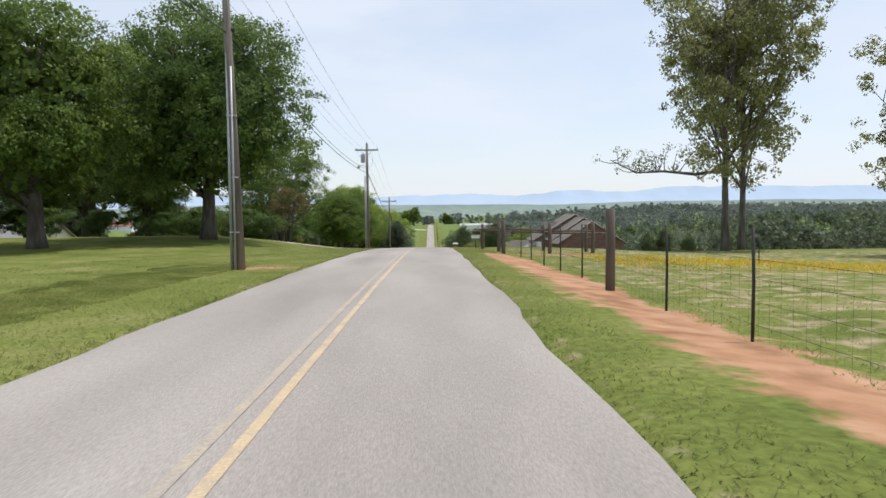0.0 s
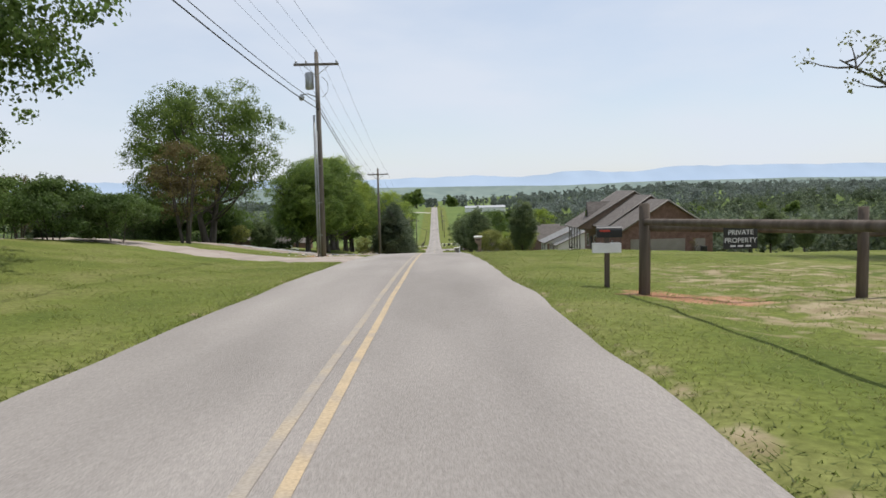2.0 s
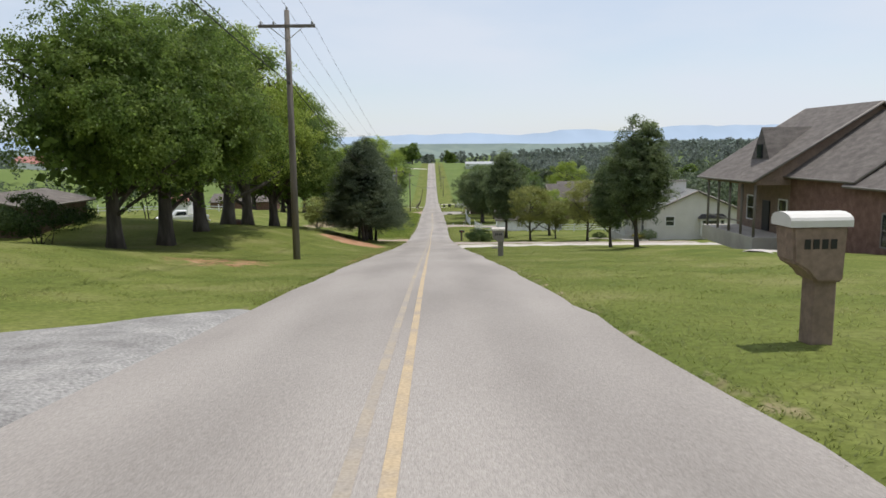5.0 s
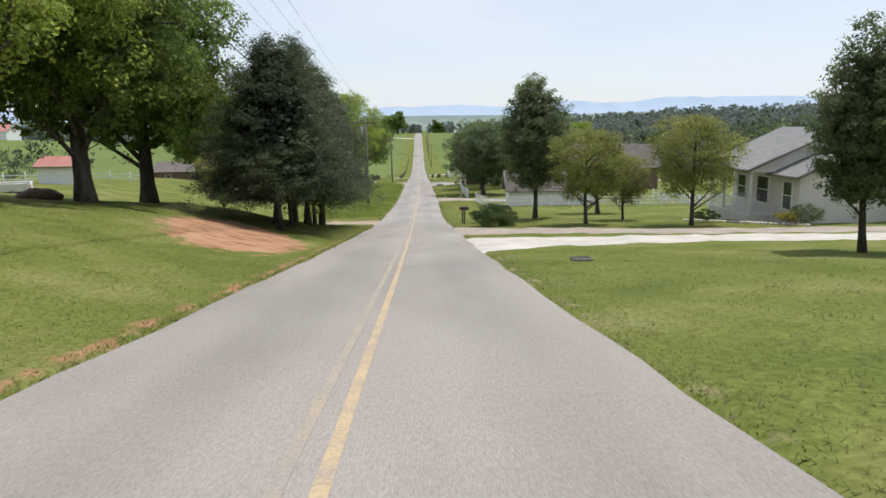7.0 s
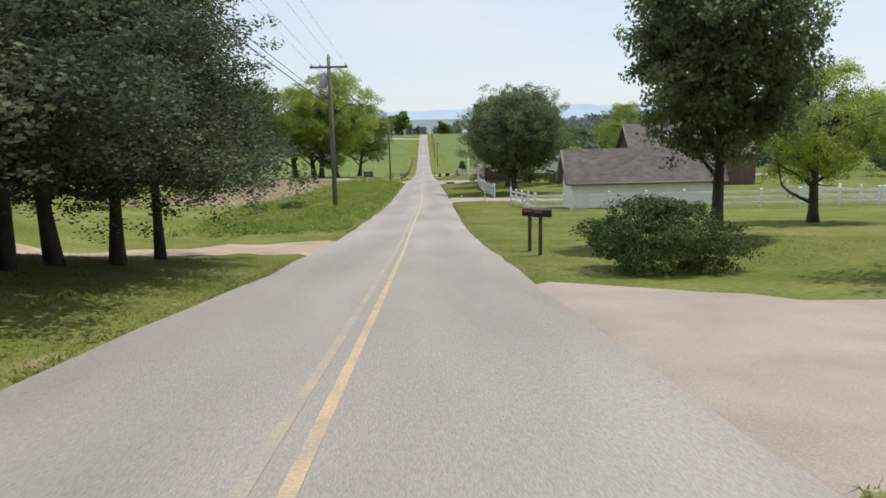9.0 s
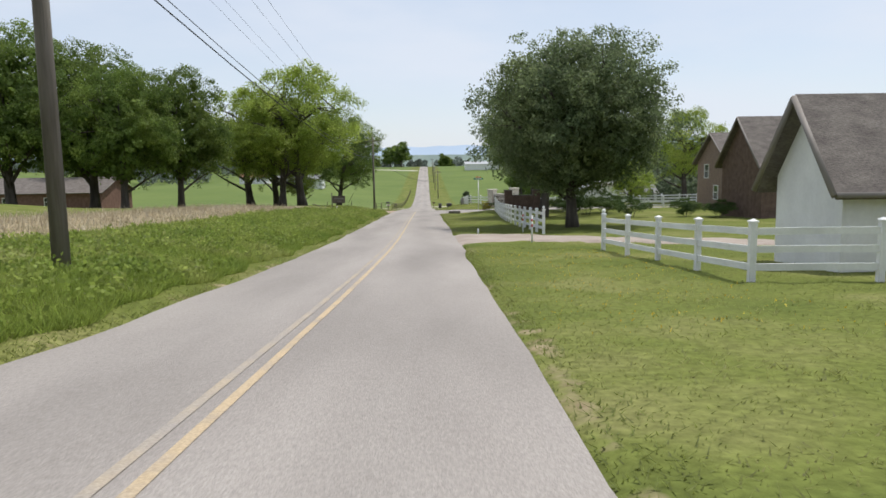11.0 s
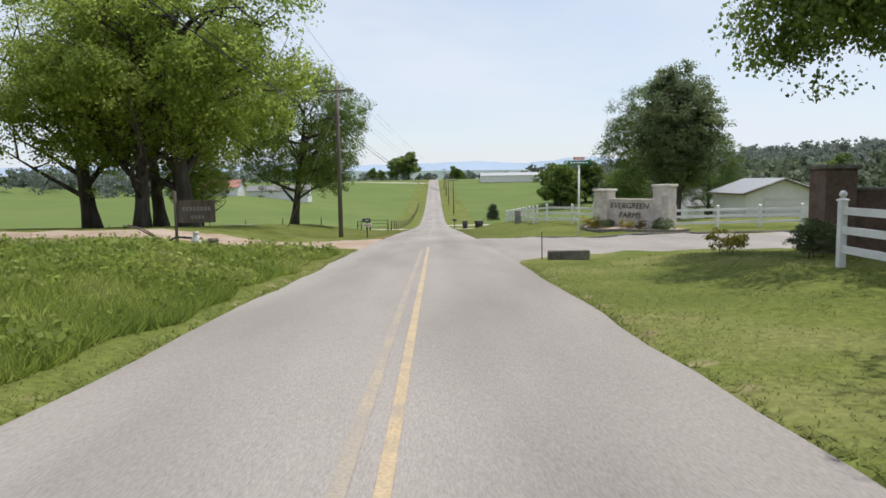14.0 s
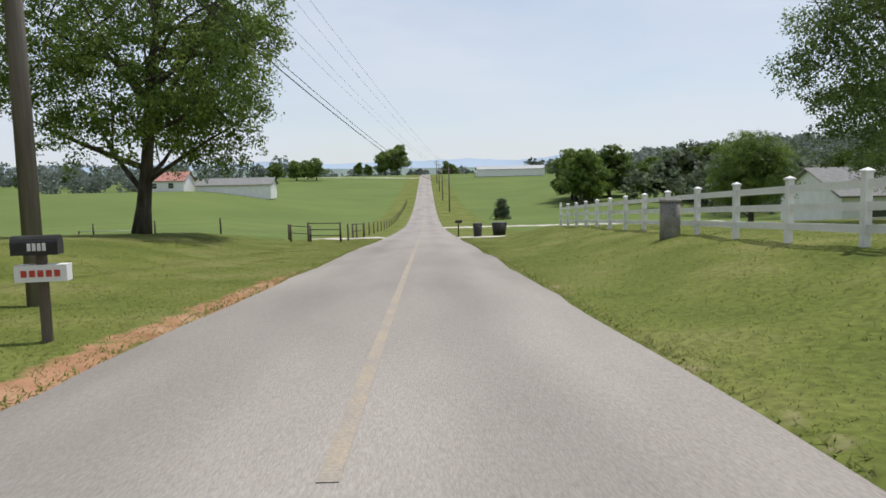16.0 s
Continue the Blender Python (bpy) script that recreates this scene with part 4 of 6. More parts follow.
# ---- utility poles and wires ----
def utility_pole(x, y, height=10.6, lean=0.0, transformer=False, riser=False, label="weathered grey wooden utility pole with a crossarm"):
    z = gz(x, y)
    ob = empty("utility_pole", x, y, z, label, "utility pole", "roadside utility poles")
    tube("pole", [(0, 0, -0.5), (lean * 0.5, 0, height * 0.5), (lean, 0, height)], [0.165, 0.145, 0.11], M["pole"], ob, sides=12)
    a_box("crossarm", (lean - 1.22, lean + 1.22, -0.20, -0.08, height - 0.75, height - 0.62), M["pole"], ob, bevel=0.01)
    for sx in (-1.1, -0.55, 1.1):
        tube("insulator", [(lean + sx, -0.14, height - 0.62), (lean + sx, -0.14, height - 0.55), (lean + sx, -0.14, height - 0.47)], [0.03, 0.06, 0.035], M["galv"], ob)
    tube("insulator", [(lean, 0, height), (lean, 0, height + 0.08), (lean, 0, height + 0.16)], [0.03, 0.06, 0.035], M["galv"], ob)
    for sx in (-0.75, 0.75):
        tube("brace", [(lean + sx, -0.15, height - 0.7), (lean, -0.15, height - 1.3)], 0.018, M["galv"], ob, sides=5)
    tube("cable_clamp", [(0.0, -0.24, height - 3.05), (0.0, -0.1, height - 3.05)], 0.06, M["cable"], ob)
    if transformer:
        tube("transformer", [(lean - 0.42, 0, height - 2.0), (lean - 0.42, 0, height - 1.95), (lean - 0.42, 0, height - 1.15), (lean - 0.42, 0, height - 1.08)], [0.19, 0.23, 0.23, 0.15], M["galv"], ob, sides=14)
        tube("lamp_arm", [(-0.1, 0, height - 2.4), (-0.5, -0.1, height - 2.25), (-0.85, -0.2, height - 2.3)], 0.03, M["galv"], ob)
        tube("lamp_head", [(-0.85, -0.2, height - 2.28), (-0.85, -0.2, height - 2.45), (-0.85, -0.2, height - 2.62)], [0.07, 0.17, 0.08], M["galv"], ob)
        arc = [(0.15 + 0.45 * math.sin(a), -0.1, height - 1.9 + 0.55 * math.cos(a)) for a in np.linspace(0.2, 2.9, 9)]
        tube("drop_wire", arc, 0.012, M["cable"], ob, sides=4)
    if riser:
        tube("riser_pipe", [(-0.27, -0.06, -0.3), (-0.24, -0.06, height - 3.4)], 0.06, M["galv"], ob, "pale grey conduit beside the pole")
        tube("riser_pipe", [(-0.13, -0.17, -0.3), (-0.11, -0.15, height - 4.2)], 0.035, M["galv"], ob, "thin grey conduit beside the pole")
        for h in (1.2, 3.0, 5.0):
            a_box("strap", (-0.30, 0.02, -0.16, -0.02, h, h + 0.05), M["galv"], ob)
    return (x + lean, y, z + height)


POLES = [utility_pole(-6.5, -24, riser=False), utility_pole(-5.9, 22.9, 10.8, -0.3, riser=True),
         utility_pole(-6.28, 74.5, 11.2, 0.0, transformer=True, riser=True, label="wooden utility pole with crossarm, transformer, lamp and conduits"),
         utility_pole(-6.72, 120, 10.9),
         utility_pole(-6.16, 201.1, 9.9, transformer=True, label="leaning weathered utility pole with transformer on a grassy bank"),
         utility_pole(-6.89, 292.9, 10.9), utility_pole(5.0, 438, 10.0, label="distant wooden utility pole beside the road")]
for far_y in (486, 535, 590):
    utility_pole(4.6, far_y, 10.0, label="distant wooden utility pole beside the road")


def guy(x, y, ax, ay, high):
    """A guy wire with its marker sleeve, from a pole to the ground."""
    ob = empty("guy_wire", ax, ay, gz(ax, ay), "steel guy wire with a dull green marker sleeve", "guy wire")
    top = np.array([x - ax, y - ay, gz(x, y) + high - gz(ax, ay)])
    tube("wire", [(0, 0, -0.2), top], 0.008, M["galv"], ob, sides=5)
    tube("sleeve", [top * 0.02, top * 0.26], 0.02, M["wood"], ob, sides=8)


guy(-6.89, 292.9, -11.4, 296.0, 9.0)


def wire(name, a, b, sag, radius, label):
    pts = [(a[0] + (b[0] - a[0]) * u, a[1] + (b[1] - a[1]) * u, a[2] + (b[2] - a[2]) * u - sag * 4 * u * (1 - u)) for u in np.linspace(0, 1, 15)]
    ob = tube(name, pts, radius, M["cable"], sides=4)
    return tagged(ob, label, "cable", "overhead lines")


for a, b in zip(POLES, POLES[1:]):
    span = abs(b[1] - a[1])
    for dx, dz, r in ((-1.1, -0.47, 0.007), (-0.55, -0.47, 0.007), (1.1, -0.47, 0.007), (0, 0.14, 0.007)):
        wire("power_line", (a[0] + dx, a[1], a[2] + dz), (b[0] + dx, b[1], b[2] + dz), span * 0.010, r, "thin power line strung between the poles")
    for dx, dz, r in ((0.0, -2.75, 0.018), (0.05, -3.1, 0.026)):
        wire("cable", (a[0] + dx, a[1] - 0.15, a[2] + dz), (b[0] + dx, b[1] - 0.15, b[2] + dz), span * 0.014, r, "black telephone cable strung between the poles")


# ---- driveways, dirt and side road ----
def band(name, mat, left, right, lift, label, category="driveway", step=0.7):
    """A strip on the land between two edge lines with the same number of points."""
    a, b = [np.array(p, float) for p in left], [np.array(p, float) for p in right]
    rows = []
    for i in range(len(a) - 1):
        k = max(2, int(max(np.linalg.norm(a[i + 1] - a[i]), np.linalg.norm(b[i + 1] - b[i])) / step))
        for j in range(k + (i == len(a) - 2)):
            rows.append((a[i] + (a[i + 1] - a[i]) * j / k, b[i] + (b[i + 1] - b[i]) * j / k))
    width = max(np.linalg.norm(p - q) for p, q in rows)
    n = max(3, int(width / step))
    verts = []
    for p, q in rows:
        for j in range(n + 1):
            c = p + (q - p) * j / n
            if j in (0, n):
                c = c + np.array([noise.noise((c[0], c[1], 3.0)), noise.noise((c[0], c[1], 8.0))]) * 0.12
            verts.append((c[0], c[1], float(sunk(c[0], c[1])) + lift - (0.09 if j in (0, n) else 0)))
    w = n + 1
    faces = [(r * w + k, r * w + k + 1, (r + 1) * w + k + 1, (r + 1) * w + k) for r in range(len(rows) - 1) for k in range(n)]
    ob = mesh_object(name, verts, faces, mat, smooth=True)
    return tagged(ob, label, category, kind="structure")


band("driveway", M["asphalt_dark"], [(-3.4, 63.5), (-7, 65.5), (-16, 69), (-40, 72)], [(-3.4, 73), (-7, 71.5), (-16, 74), (-40, 77)], 0.05, "pale tan concrete driveway apron")
band("driveway", M["gravel"], [(-3.4, 86.5), (-7, 87.5), (-18, 89.5), (-45, 93)], [(-3.4, 101), (-7, 97.5), (-18, 95), (-45, 99)], 0.05, "pale grey gravel driveway")
band("dirt_patch", M["gravel_dirt"], [(-3.5, 79.0), (-7, 79.5), (-13, 82), (-22, 86)], [(-3.5, 86.6), (-7, 87.6), (-13, 88.7), (-22, 90.4)], 0.035, "brown gravelly dirt beside the gravel drive", "ground")
band("driveway", M["tan_dirt"], [(-3.3, 175), (-8, 175.6), (-16.7, 173.2), (-27.5, 167), (-42, 160)], [(-3.3, 182), (-8, 179.6), (-16.7, 176.4), (-27.5, 170.4), (-42, 163.5)], 0.05, "pale dirt driveway behind the cedars")
band("driveway", M["tan_dirt"], [(-3.1, 272), (-7, 275), (-30, 274)], [(-3.1, 285.5), (-7, 280), (-30, 278)], 0.05, "tan and orange dirt driveway mouth")
band("driveway", M["concrete"], [(1.5, 143.8), (4.5, 146.5), (12, 147.8), (24, 146.5)], [(1.5, 154.0), (4.5, 152.6), (12, 152.2), (24, 150.5)], 0.06, "bright concrete driveway across the lawn")
band("driveway", M["asphalt_dark"], [(1.5, 156.5), (4.5, 157.5), (12, 154.2), (24, 152.2)], [(1.5, 167), (4.5, 164), (13, 158.6), (24, 156.5)], 0.06, "worn tan-grey driveway beside the hedge")
band("driveway", M["asphalt_dark"], [(1.9, 215.2), (3.2, 216.8), (4.8, 217.2), (6.3, 216.2), (9, 214.4), (14, 211.6)], [(1.9, 223.6), (3.2, 223.0), (4.8, 222.5), (6.3, 221.0), (9, 218.2), (14, 215.2)], 0.06, "worn tan driveway through the gap in the fence")
band("side_road", M["asphalt"], [(1.9, 262.5), (4.2, 266), (6, 266.6), (9, 267.5), (60, 262)], [(1.9, 283.2), (4.2, 281.4), (6, 280.6), (9, 279.2), (60, 276)], 0.05, "grey asphalt side road of the farm estate", "road")
band("driveway", M["concrete"], [(1.7, 330), (30, 331)], [(1.7, 333.5), (30, 334)], 0.05, "pale driveway mouth")
band("driveway", M["concrete"], [(1.7, 372), (40, 374)], [(1.7, 377), (40, 377)], 0.06, "pale driveway across the pasture")
band("driveway", M["concrete"], [(-3.3, 335), (-9, 334)], [(-3.3, 339), (-9, 337)], 0.05, "pale driveway mouth at the field gate")
band("driveway", M["concrete"], [(-3.3, 640), (-70, 690)], [(-3.3, 649), (-70, 694)], 0.08, "pale lane across the distant hill", step=3)
band("path", M["concrete"], [(14.5, 118.5), (17, 122), (20, 125), (21, 128)], [(13.2, 120), (15.5, 124), (18.5, 127), (20, 130)], 0.05, "curved pale concrete walk to the porch", "path")



def bed(u, v):
    """A place in the sign's bed: u along the wall from its middle, v out in front of it."""
    c, q = math.cos(radians(-46)), math.sin(radians(-46))
    return 11.1 + u * c + v * q, 282.7 + u * q - v * c


ring = [bed(-3.1 * math.cos(a), 1.75 * math.sin(a)) for a in np.linspace(0.05, math.pi - 0.05, 18)]
patch("mulch_bed", M["tan_dirt"], ring + [bed(2.9, -0.5), bed(-2.9, -0.5)], 0.06, "tan mulched bed round the estate sign", "flower bed")

kerb = joined([tube_data([(x, y, gz(x, y) + 0.03) for x, y in zip(np.linspace(4.2, 40, 30), 281.25 - 2.0 * sm(np.linspace(4.2, 40, 30), 3.5, 9.5))], [0.085] * 30, 6)])
tagged(mesh_object("kerb", *kerb, M["old_concrete"]), "weathered concrete kerb along the side road", "kerb", kind="structure")


# ---- houses ----
def gable_block(name, x0, x1, y0, y1, z0, eave, ridge, along, wall, roof, parent, over=0.4, thick=0.16):
    """Walls with gables and a two-sided roof; the ridge runs along 'x' or 'y'."""
    bm = bmesh.new()
    xm, ym = (x0 + x1) / 2, (y0 + y1) / 2
    if along == "y":
        prof = [(x0, z0), (x1, z0), (x1, eave), (xm, ridge), (x0, eave)]
        ends = [[bm.verts.new((p[0], y, p[1])) for p in prof] for y in (y0, y1)]
    else:
        prof = [(y0, z0), (y1, z0), (y1, eave), (ym, ridge), (y0, eave)]
        ends = [[bm.verts.new((x, p[0], p[1])) for p in prof] for x in (x0, x1)]
    bm.faces.new(ends[0])
    bm.faces.new(ends[1][::-1])
    for i in range(5):
        j = (i + 1) % 5
        bm.faces.new((ends[0][j], ends[0][i], ends[1][i], ends[1][j]))
    bmesh.ops.recalc_face_normals(bm, faces=bm.faces)
    body = part("wall", bm, wall, parent)
    half = (x1 - x0) / 2 if along == "y" else (y1 - y0) / 2
    slope = (ridge - eave) / half
    for sgn in (-1, 1):
        bm = bmesh.new()
        a0, a1 = (y0 - over, y1 + over) if along == "y" else (x0 - over, x1 + over)
        mid = xm if along == "y" else ym
        low = eave - slope * over
        ring = [(mid, ridge + 0.02), (mid + sgn * (half + over), low + 0.02), (mid + sgn * (half + over), low + 0.02 + thick), (mid, ridge + 0.02 + thick)]
        vs = []
        for a in (a0, a1):
            vs.append([bm.verts.new((p[0], a, p[1]) if along == "y" else (a, p[0], p[1])) for p in ring])
        bm.faces.new(vs[0])
        bm.faces.new(vs[1][::-1])
        for i in range(4):
            j = (i + 1) % 4
            bm.faces.new((vs[0][j], vs[0][i], vs[1][i], vs[1][j]))
        bmesh.ops.recalc_face_normals(bm, faces=bm.faces)
        part("roof", bm, roof, parent)
        gut = [(mid + sgn * (half + over + 0.05), low + 0.12)]
        g0 = (gut[0][0], a0, gut[0][1]) if along == "y" else (a0, gut[0][0], gut[0][1])
        g1 = (gut[0][0], a1, gut[0][1]) if along == "y" else (a1, gut[0][0], gut[0][1])
        tube("gutter", [g0, g1], 0.07, M["trim"], parent, sides=6)
        f0 = a0 - 0.02
        for end in (a0 - 0.03, a1 + 0.03):
            q0 = (mid, end, ridge + 0.1) if along == "y" else (end, mid, ridge + 0.1)
            q1 = (mid + sgn * (half + over), end, low + 0.1) if along == "y" else (end, mid + sgn * (half + over), low + 0.1)
            tube("bargeboard", [q0, q1], 0.09, M["trim"], parent, sides=4)
    return body


def window(parent, axis_, at, c, z0, w, h, mat_frame, sign=-1):
    """A framed window on a wall at axis = at, centred on c."""
    d = 0.05 * sign

    def dims(c0, c1, za, zb, out0, out1):
        lo, hi = sorted((at + out0 * sign, at + out1 * sign))
        return (lo, hi, c0, c1, za, zb) if axis_ == "x" else (c0, c1, lo, hi, za, zb)

    fr = bmesh.new()
    for q in ((c - w / 2 - 0.09, c - w / 2, z0 - 0.09, z0 + h + 0.09), (c + w / 2, c + w / 2 + 0.09, z0 - 0.09, z0 + h + 0.09),
              (c - w / 2, c + w / 2, z0 + h, z0 + h + 0.09), (c - w / 2, c + w / 2, z0 - 0.09, z0), (c - w / 2, c + w / 2, z0 + h / 2 - 0.02, z0 + h / 2 + 0.03)):
        box(fr, *dims(*q, 0.0, 0.07))
    win_ob = part("window", fr, mat_frame, parent, "framed window")
    for a, b in ((z0, z0 + h / 2 - 0.02), (z0 + h / 2 + 0.03, z0 + h)):
        a_box("pane", dims(c - w / 2, c + w / 2, a, b, 0.0, 0.03), M["glass"], win_ob)
    return win_ob


def brick_house():
    g = -8.75
    ob = empty("house", 21.5, 123, 0, "sprawling brick house with stepped brown gable roofs", "house")
    root = ob

    # parts are built about the house's own corner
    def blk(*a):
        x0, x1, y0, y1, *rest = a
        return gable_block("block", x0 - 21.5, x1 - 21.5, y0 - 123, y1 - 123, *rest, root)

    blk(22.0, 32.9, 118.8, 125.8, g, -4.76, -1.22, "y", M["brick"], M["shingle"])
    blk(22.1, 33.0, 125.8, 132.8, g, -4.5, -0.72, "y", M["brick"], M["shingle"])
    blk(19.9, 34.9, 132.8, 141.2, g + 3.6, -4.8, -0.17, "y", M["brick_tan"], M["shingle"])
    a_box("porch_wall", (0.9, 13.2, 9.8, 18.2, g - 0.6, -4.9), M["brick_tan"], root)
    a_box("porch_floor", (-1.7, 0.9, 9.8, 18.2, g - 0.8, g + 0.25), M["concrete"], root)
    for k in range(5):
        tube("porch_post", [(-1.5, 10.1 + 1.9 * k, g + 0.2), (-1.5, 10.1 + 1.9 * k, -4.85)], 0.09, M["trim"], root)
    a_box("porch_rail", (-1.55, -1.45, 11.9, 17.8, g + 1.05, g + 1.13), M["trim"], root)
    for k in range(2):
        window(root, "x", 0.5, -2.6 + 2.4 * k, g + 1.0, 0.8, 1.6, M["trim"])
    window(root, "x", 0.9, 11.2, g + 0.9, 1.0, 1.6, M["white"])
    window(root, "x", 0.9, 15.9, g + 0.9, 1.0, 1.6, M["white"])
    a_box("front_door", (0.82, 0.9, 13.0, 14.0, g + 0.28, g + 2.35), M["dark"], root)
    gd = a_box("garage_door", (1.6, 8.1, -4.25, -4.18, g + 0.7, g + 3.05), M["door"], root, "wide tan sectional garage door")
    for k in range(4):
        a_box("panel", (1.7, 8.0, -4.275, -4.25, g + 0.75 + 0.58 * k, g + 1.28 + 0.58 * k), M["door"], gd)
    gd2 = a_box("garage_door", (9.2, 10.5, -4.25, -4.18, g + 0.7, g + 3.0), M["door"], root, "small tan side door")
    a_box("panel", (9.3, 10.4, -4.275, -4.25, g + 0.75, g + 2.9), M["door"], gd2)
    # dormer
    bm = bmesh.new()
    v = [bm.verts.new(p) for p in ((0.1, 11.6, -3.9), (0.1, 14.6, -3.9), (0.1, 13.1, -1.45), (3.6, 11.6, -2.9), (3.6, 14.6, -2.9), (3.6, 13.1, -1.45))]
    for f in ((0, 1, 2), (0, 2, 5, 3), (1, 4, 5, 2), (3, 5, 4), (0, 3, 4, 1)):
        bm.faces.new([v[i] for i in f])
    bmesh.ops.recalc_face_normals(bm, faces=bm.faces)
    part("dormer", bm, M["shingle"], root)
    a_box("dormer_window", (0.0, 0.1, 12.75, 13.45, -3.5, -2.6), M["glass"], root)
    return ob


brick_house()


def simple_house(name, label, x0, x1, y0, y1, h, rise, along, wall, roof, windows=(), dz=0.0, door=None):
    z = gz((x0 + x1) / 2, (y0 + y1) / 2) + dz
    ob = empty(name, x0, y0, z, label, "house")
    gable_block("block", 0, x1 - x0, 0, y1 - y0, -1.2, h, h + rise, along, wall, roof, ob)
    for axis_, at, c, z0, w, hh in windows:
        window(ob, axis_, at, c, z0, w, hh, M["white"])
    if door:
        d = a_box("garage_door", door, M["siding"], ob, "pale sectional garage door")
        for k in range(4):
            a_box("panel", (door[0] + 0.08, door[1] - 0.08, door[2] - 0.03, door[2], door[4] + 0.06 + k * 0.55, door[4] + 0.5 + k * 0.55), M["white"], d)
    return ob


def siding_house():
    """House with white siding: a low front wing before a taller block, porch, chimney and bay window."""
    x0, y0 = 21.8, 161.5
    ob = empty("house", x0, y0, gz(22, 163) + 0.05, "single-storey house with pale siding and grey shingle roofs", "house")
    gable_block("block", 0, 10.2, 0, 2.8, -1.2, 2.85, 5.1, "y", M["siding"], M["shingle_grey"], ob)
    gable_block("block", -1.6, 8.6, 2.8, 8.8, 2.9, 3.1, 5.4, "y", M["siding"], M["shingle_grey"], ob)
    a_box("wall", (0.0, 8.6, 2.8, 8.8, -1.2, 3.0), M["siding"], ob)
    a_box("chimney", (3.1, 4.7, 2.0, 2.75, 3.5, 6.1), M["siding"], ob, "siding-clad chimney")
    a_box("chimney_cap", (3.0, 4.8, 1.9, 2.85, 6.1, 6.2), M["trim"], ob)
    window(ob, "y", 0.0, 2.4, 1.6, 0.85, 0.9, M["white"])
    bay = bmesh.new()
    box(bay, 5.5, 8.1, -0.45, 0.0, 0.5, 2.3)
    b_ob = part("bay_window", bay, M["white"], ob, "white bay window with dark hood")
    for c, w in ((5.85, 0.35), (6.8, 0.95), (7.75, 0.35)):
        a_box("pane", (c - w / 2, c + w / 2, -0.48, -0.45, 0.75, 2.1), M["glass"], b_ob)
    bm = bmesh.new()
    v = [bm.verts.new(p) for p in ((5.3, -0.65, 2.3), (8.3, -0.65, 2.3), (8.3, 0, 2.3), (5.3, 0, 2.3), (5.7, -0.05, 2.75), (7.9, -0.05, 2.75))]
    for f in ((0, 1, 5, 4), (1, 2, 5), (0, 4, 3), (2, 3, 4, 5), (0, 3, 2, 1)):
        bm.faces.new([v[i] for i in f])
    bmesh.ops.recalc_face_normals(bm, faces=bm.faces)
    part("hood", bm, M["shingle_dark"], b_ob, "dark hood")
    window(ob, "x", 0.0, 1.3, 0.8, 1.0, 1.6, M["white"])
    window(ob, "x", 0.0, 4.4, 0.9, 1.5, 1.6, M["white"])
    window(ob, "x", 0.0, 7.4, 0.9, 1.2, 1.5, M["white"])
    a_box("porch_floor", (-1.7, 0.0, 2.8, 8.8, -0.9, 0.25), M["siding"], ob)
    for k in range(4):
        a_box("porch_post", (-1.6, -1.46, 2.9 + 1.9 * k, 3.04 + 1.9 * k, 0.25, 3.0), M["white"], ob)
    a_box("handrail", (-1.58, -1.48, 2.9, 8.7, 1.1, 1.18), M["white"], ob)
    for k in range(20):
        a_box("baluster", (-1.55, -1.51, 3.1 + 0.28 * k, 3.14 + 0.28 * k, 0.25, 1.1), M["white"], ob)
    return ob


siding_house()
simple_house("house", "low white building with a weathered tan roof behind the fence", 10.1, 20.6, 203.2, 206.2, 2.2, 1.8, "x", M["white"], M["shingle"])
simple_house("house", "dark brick house with a tan shingle gable roof", 24.4, 39, 237, 243.8, 4.0, 3.3, "x", M["brick_dark"], M["shingle"], [("y", 0.0, 6.5, 1.2, 1.0, 1.5)])
simple_house("garage", "white metal garage with a closed roll-up door", 26, 32.2, 302, 309, 2.6, 1.1, "y", M["white"], M["galv"], (), -0.3, (1.5, 5.5, -0.05, 0.05, -0.2, 2.2))
simple_house("house", "white house behind the white fence", 34, 50, 338, 348, 2.6, 2.2, "x", M["white"], M["shingle_grey"], [("y", 0.0, 3.0, 0.8, 1.6, 1.2), ("y", 0.0, 7.0, 0.8, 0.9, 1.2), ("y", 0.0, 10.0, 0.8, 0.9, 1.2)], 0.2)
simple_house("house", "brown brick house among the trees", -64, -46.5, 292, 303, 2.7, 2.0, "x", M["brick"], M["shingle"], [("y", 0.0, 4.0, 0.8, 1.2, 1.2), ("y", 0.0, 10, 0.8, 1.2, 1.2)])
simple_house("house", "small dark brick house beyond the maples", -29, -23.2, 128, 135, 2.3, 0.6, "y", M["brick_dark"], M["shingle"], [("y", 0.0, 3.0, 0.9, 1.0, 1.0)], -1.0)
simple_house("barn", "long barn with a red metal roof across the valley", -232, -206, 486, 500, 4.0, 3.2, "x", M["white"], M["red_roof"], (), 0.5)
simple_house("barn", "low barn with a red metal roof", -216, -200, 476, 484, 3.0, 2.0, "x", M["white"], M["red_roof"], (), 0.3)
simple_house("shed", "small white shed with a red roof", -45, -41, 206, 209.5, 2.2, 0.9, "x", M["white"], M["red_roof"])
simple_house("house", "distant white farmhouse with a red roof on the hill", -68, -58, 452, 460, 2.6, 2.0, "x", M["white"], M["red_roof"], [("y", 0.0, 3, 0.8, 1.2, 1.2), ("y", 0.0, 7, 0.8, 1.2, 1.2)])
simple_house("house", "distant white farmhouse with a grey roof on the hill", -56, -38, 455, 462, 2.4, 1.5, "x", M["white"], M["shingle_grey"])
simple_house("barn", "long white poultry barn on the distant hill", 26, 60, 640, 650, 2.4, 1.6, "x", M["white"], M["galv"], (), 1.2)
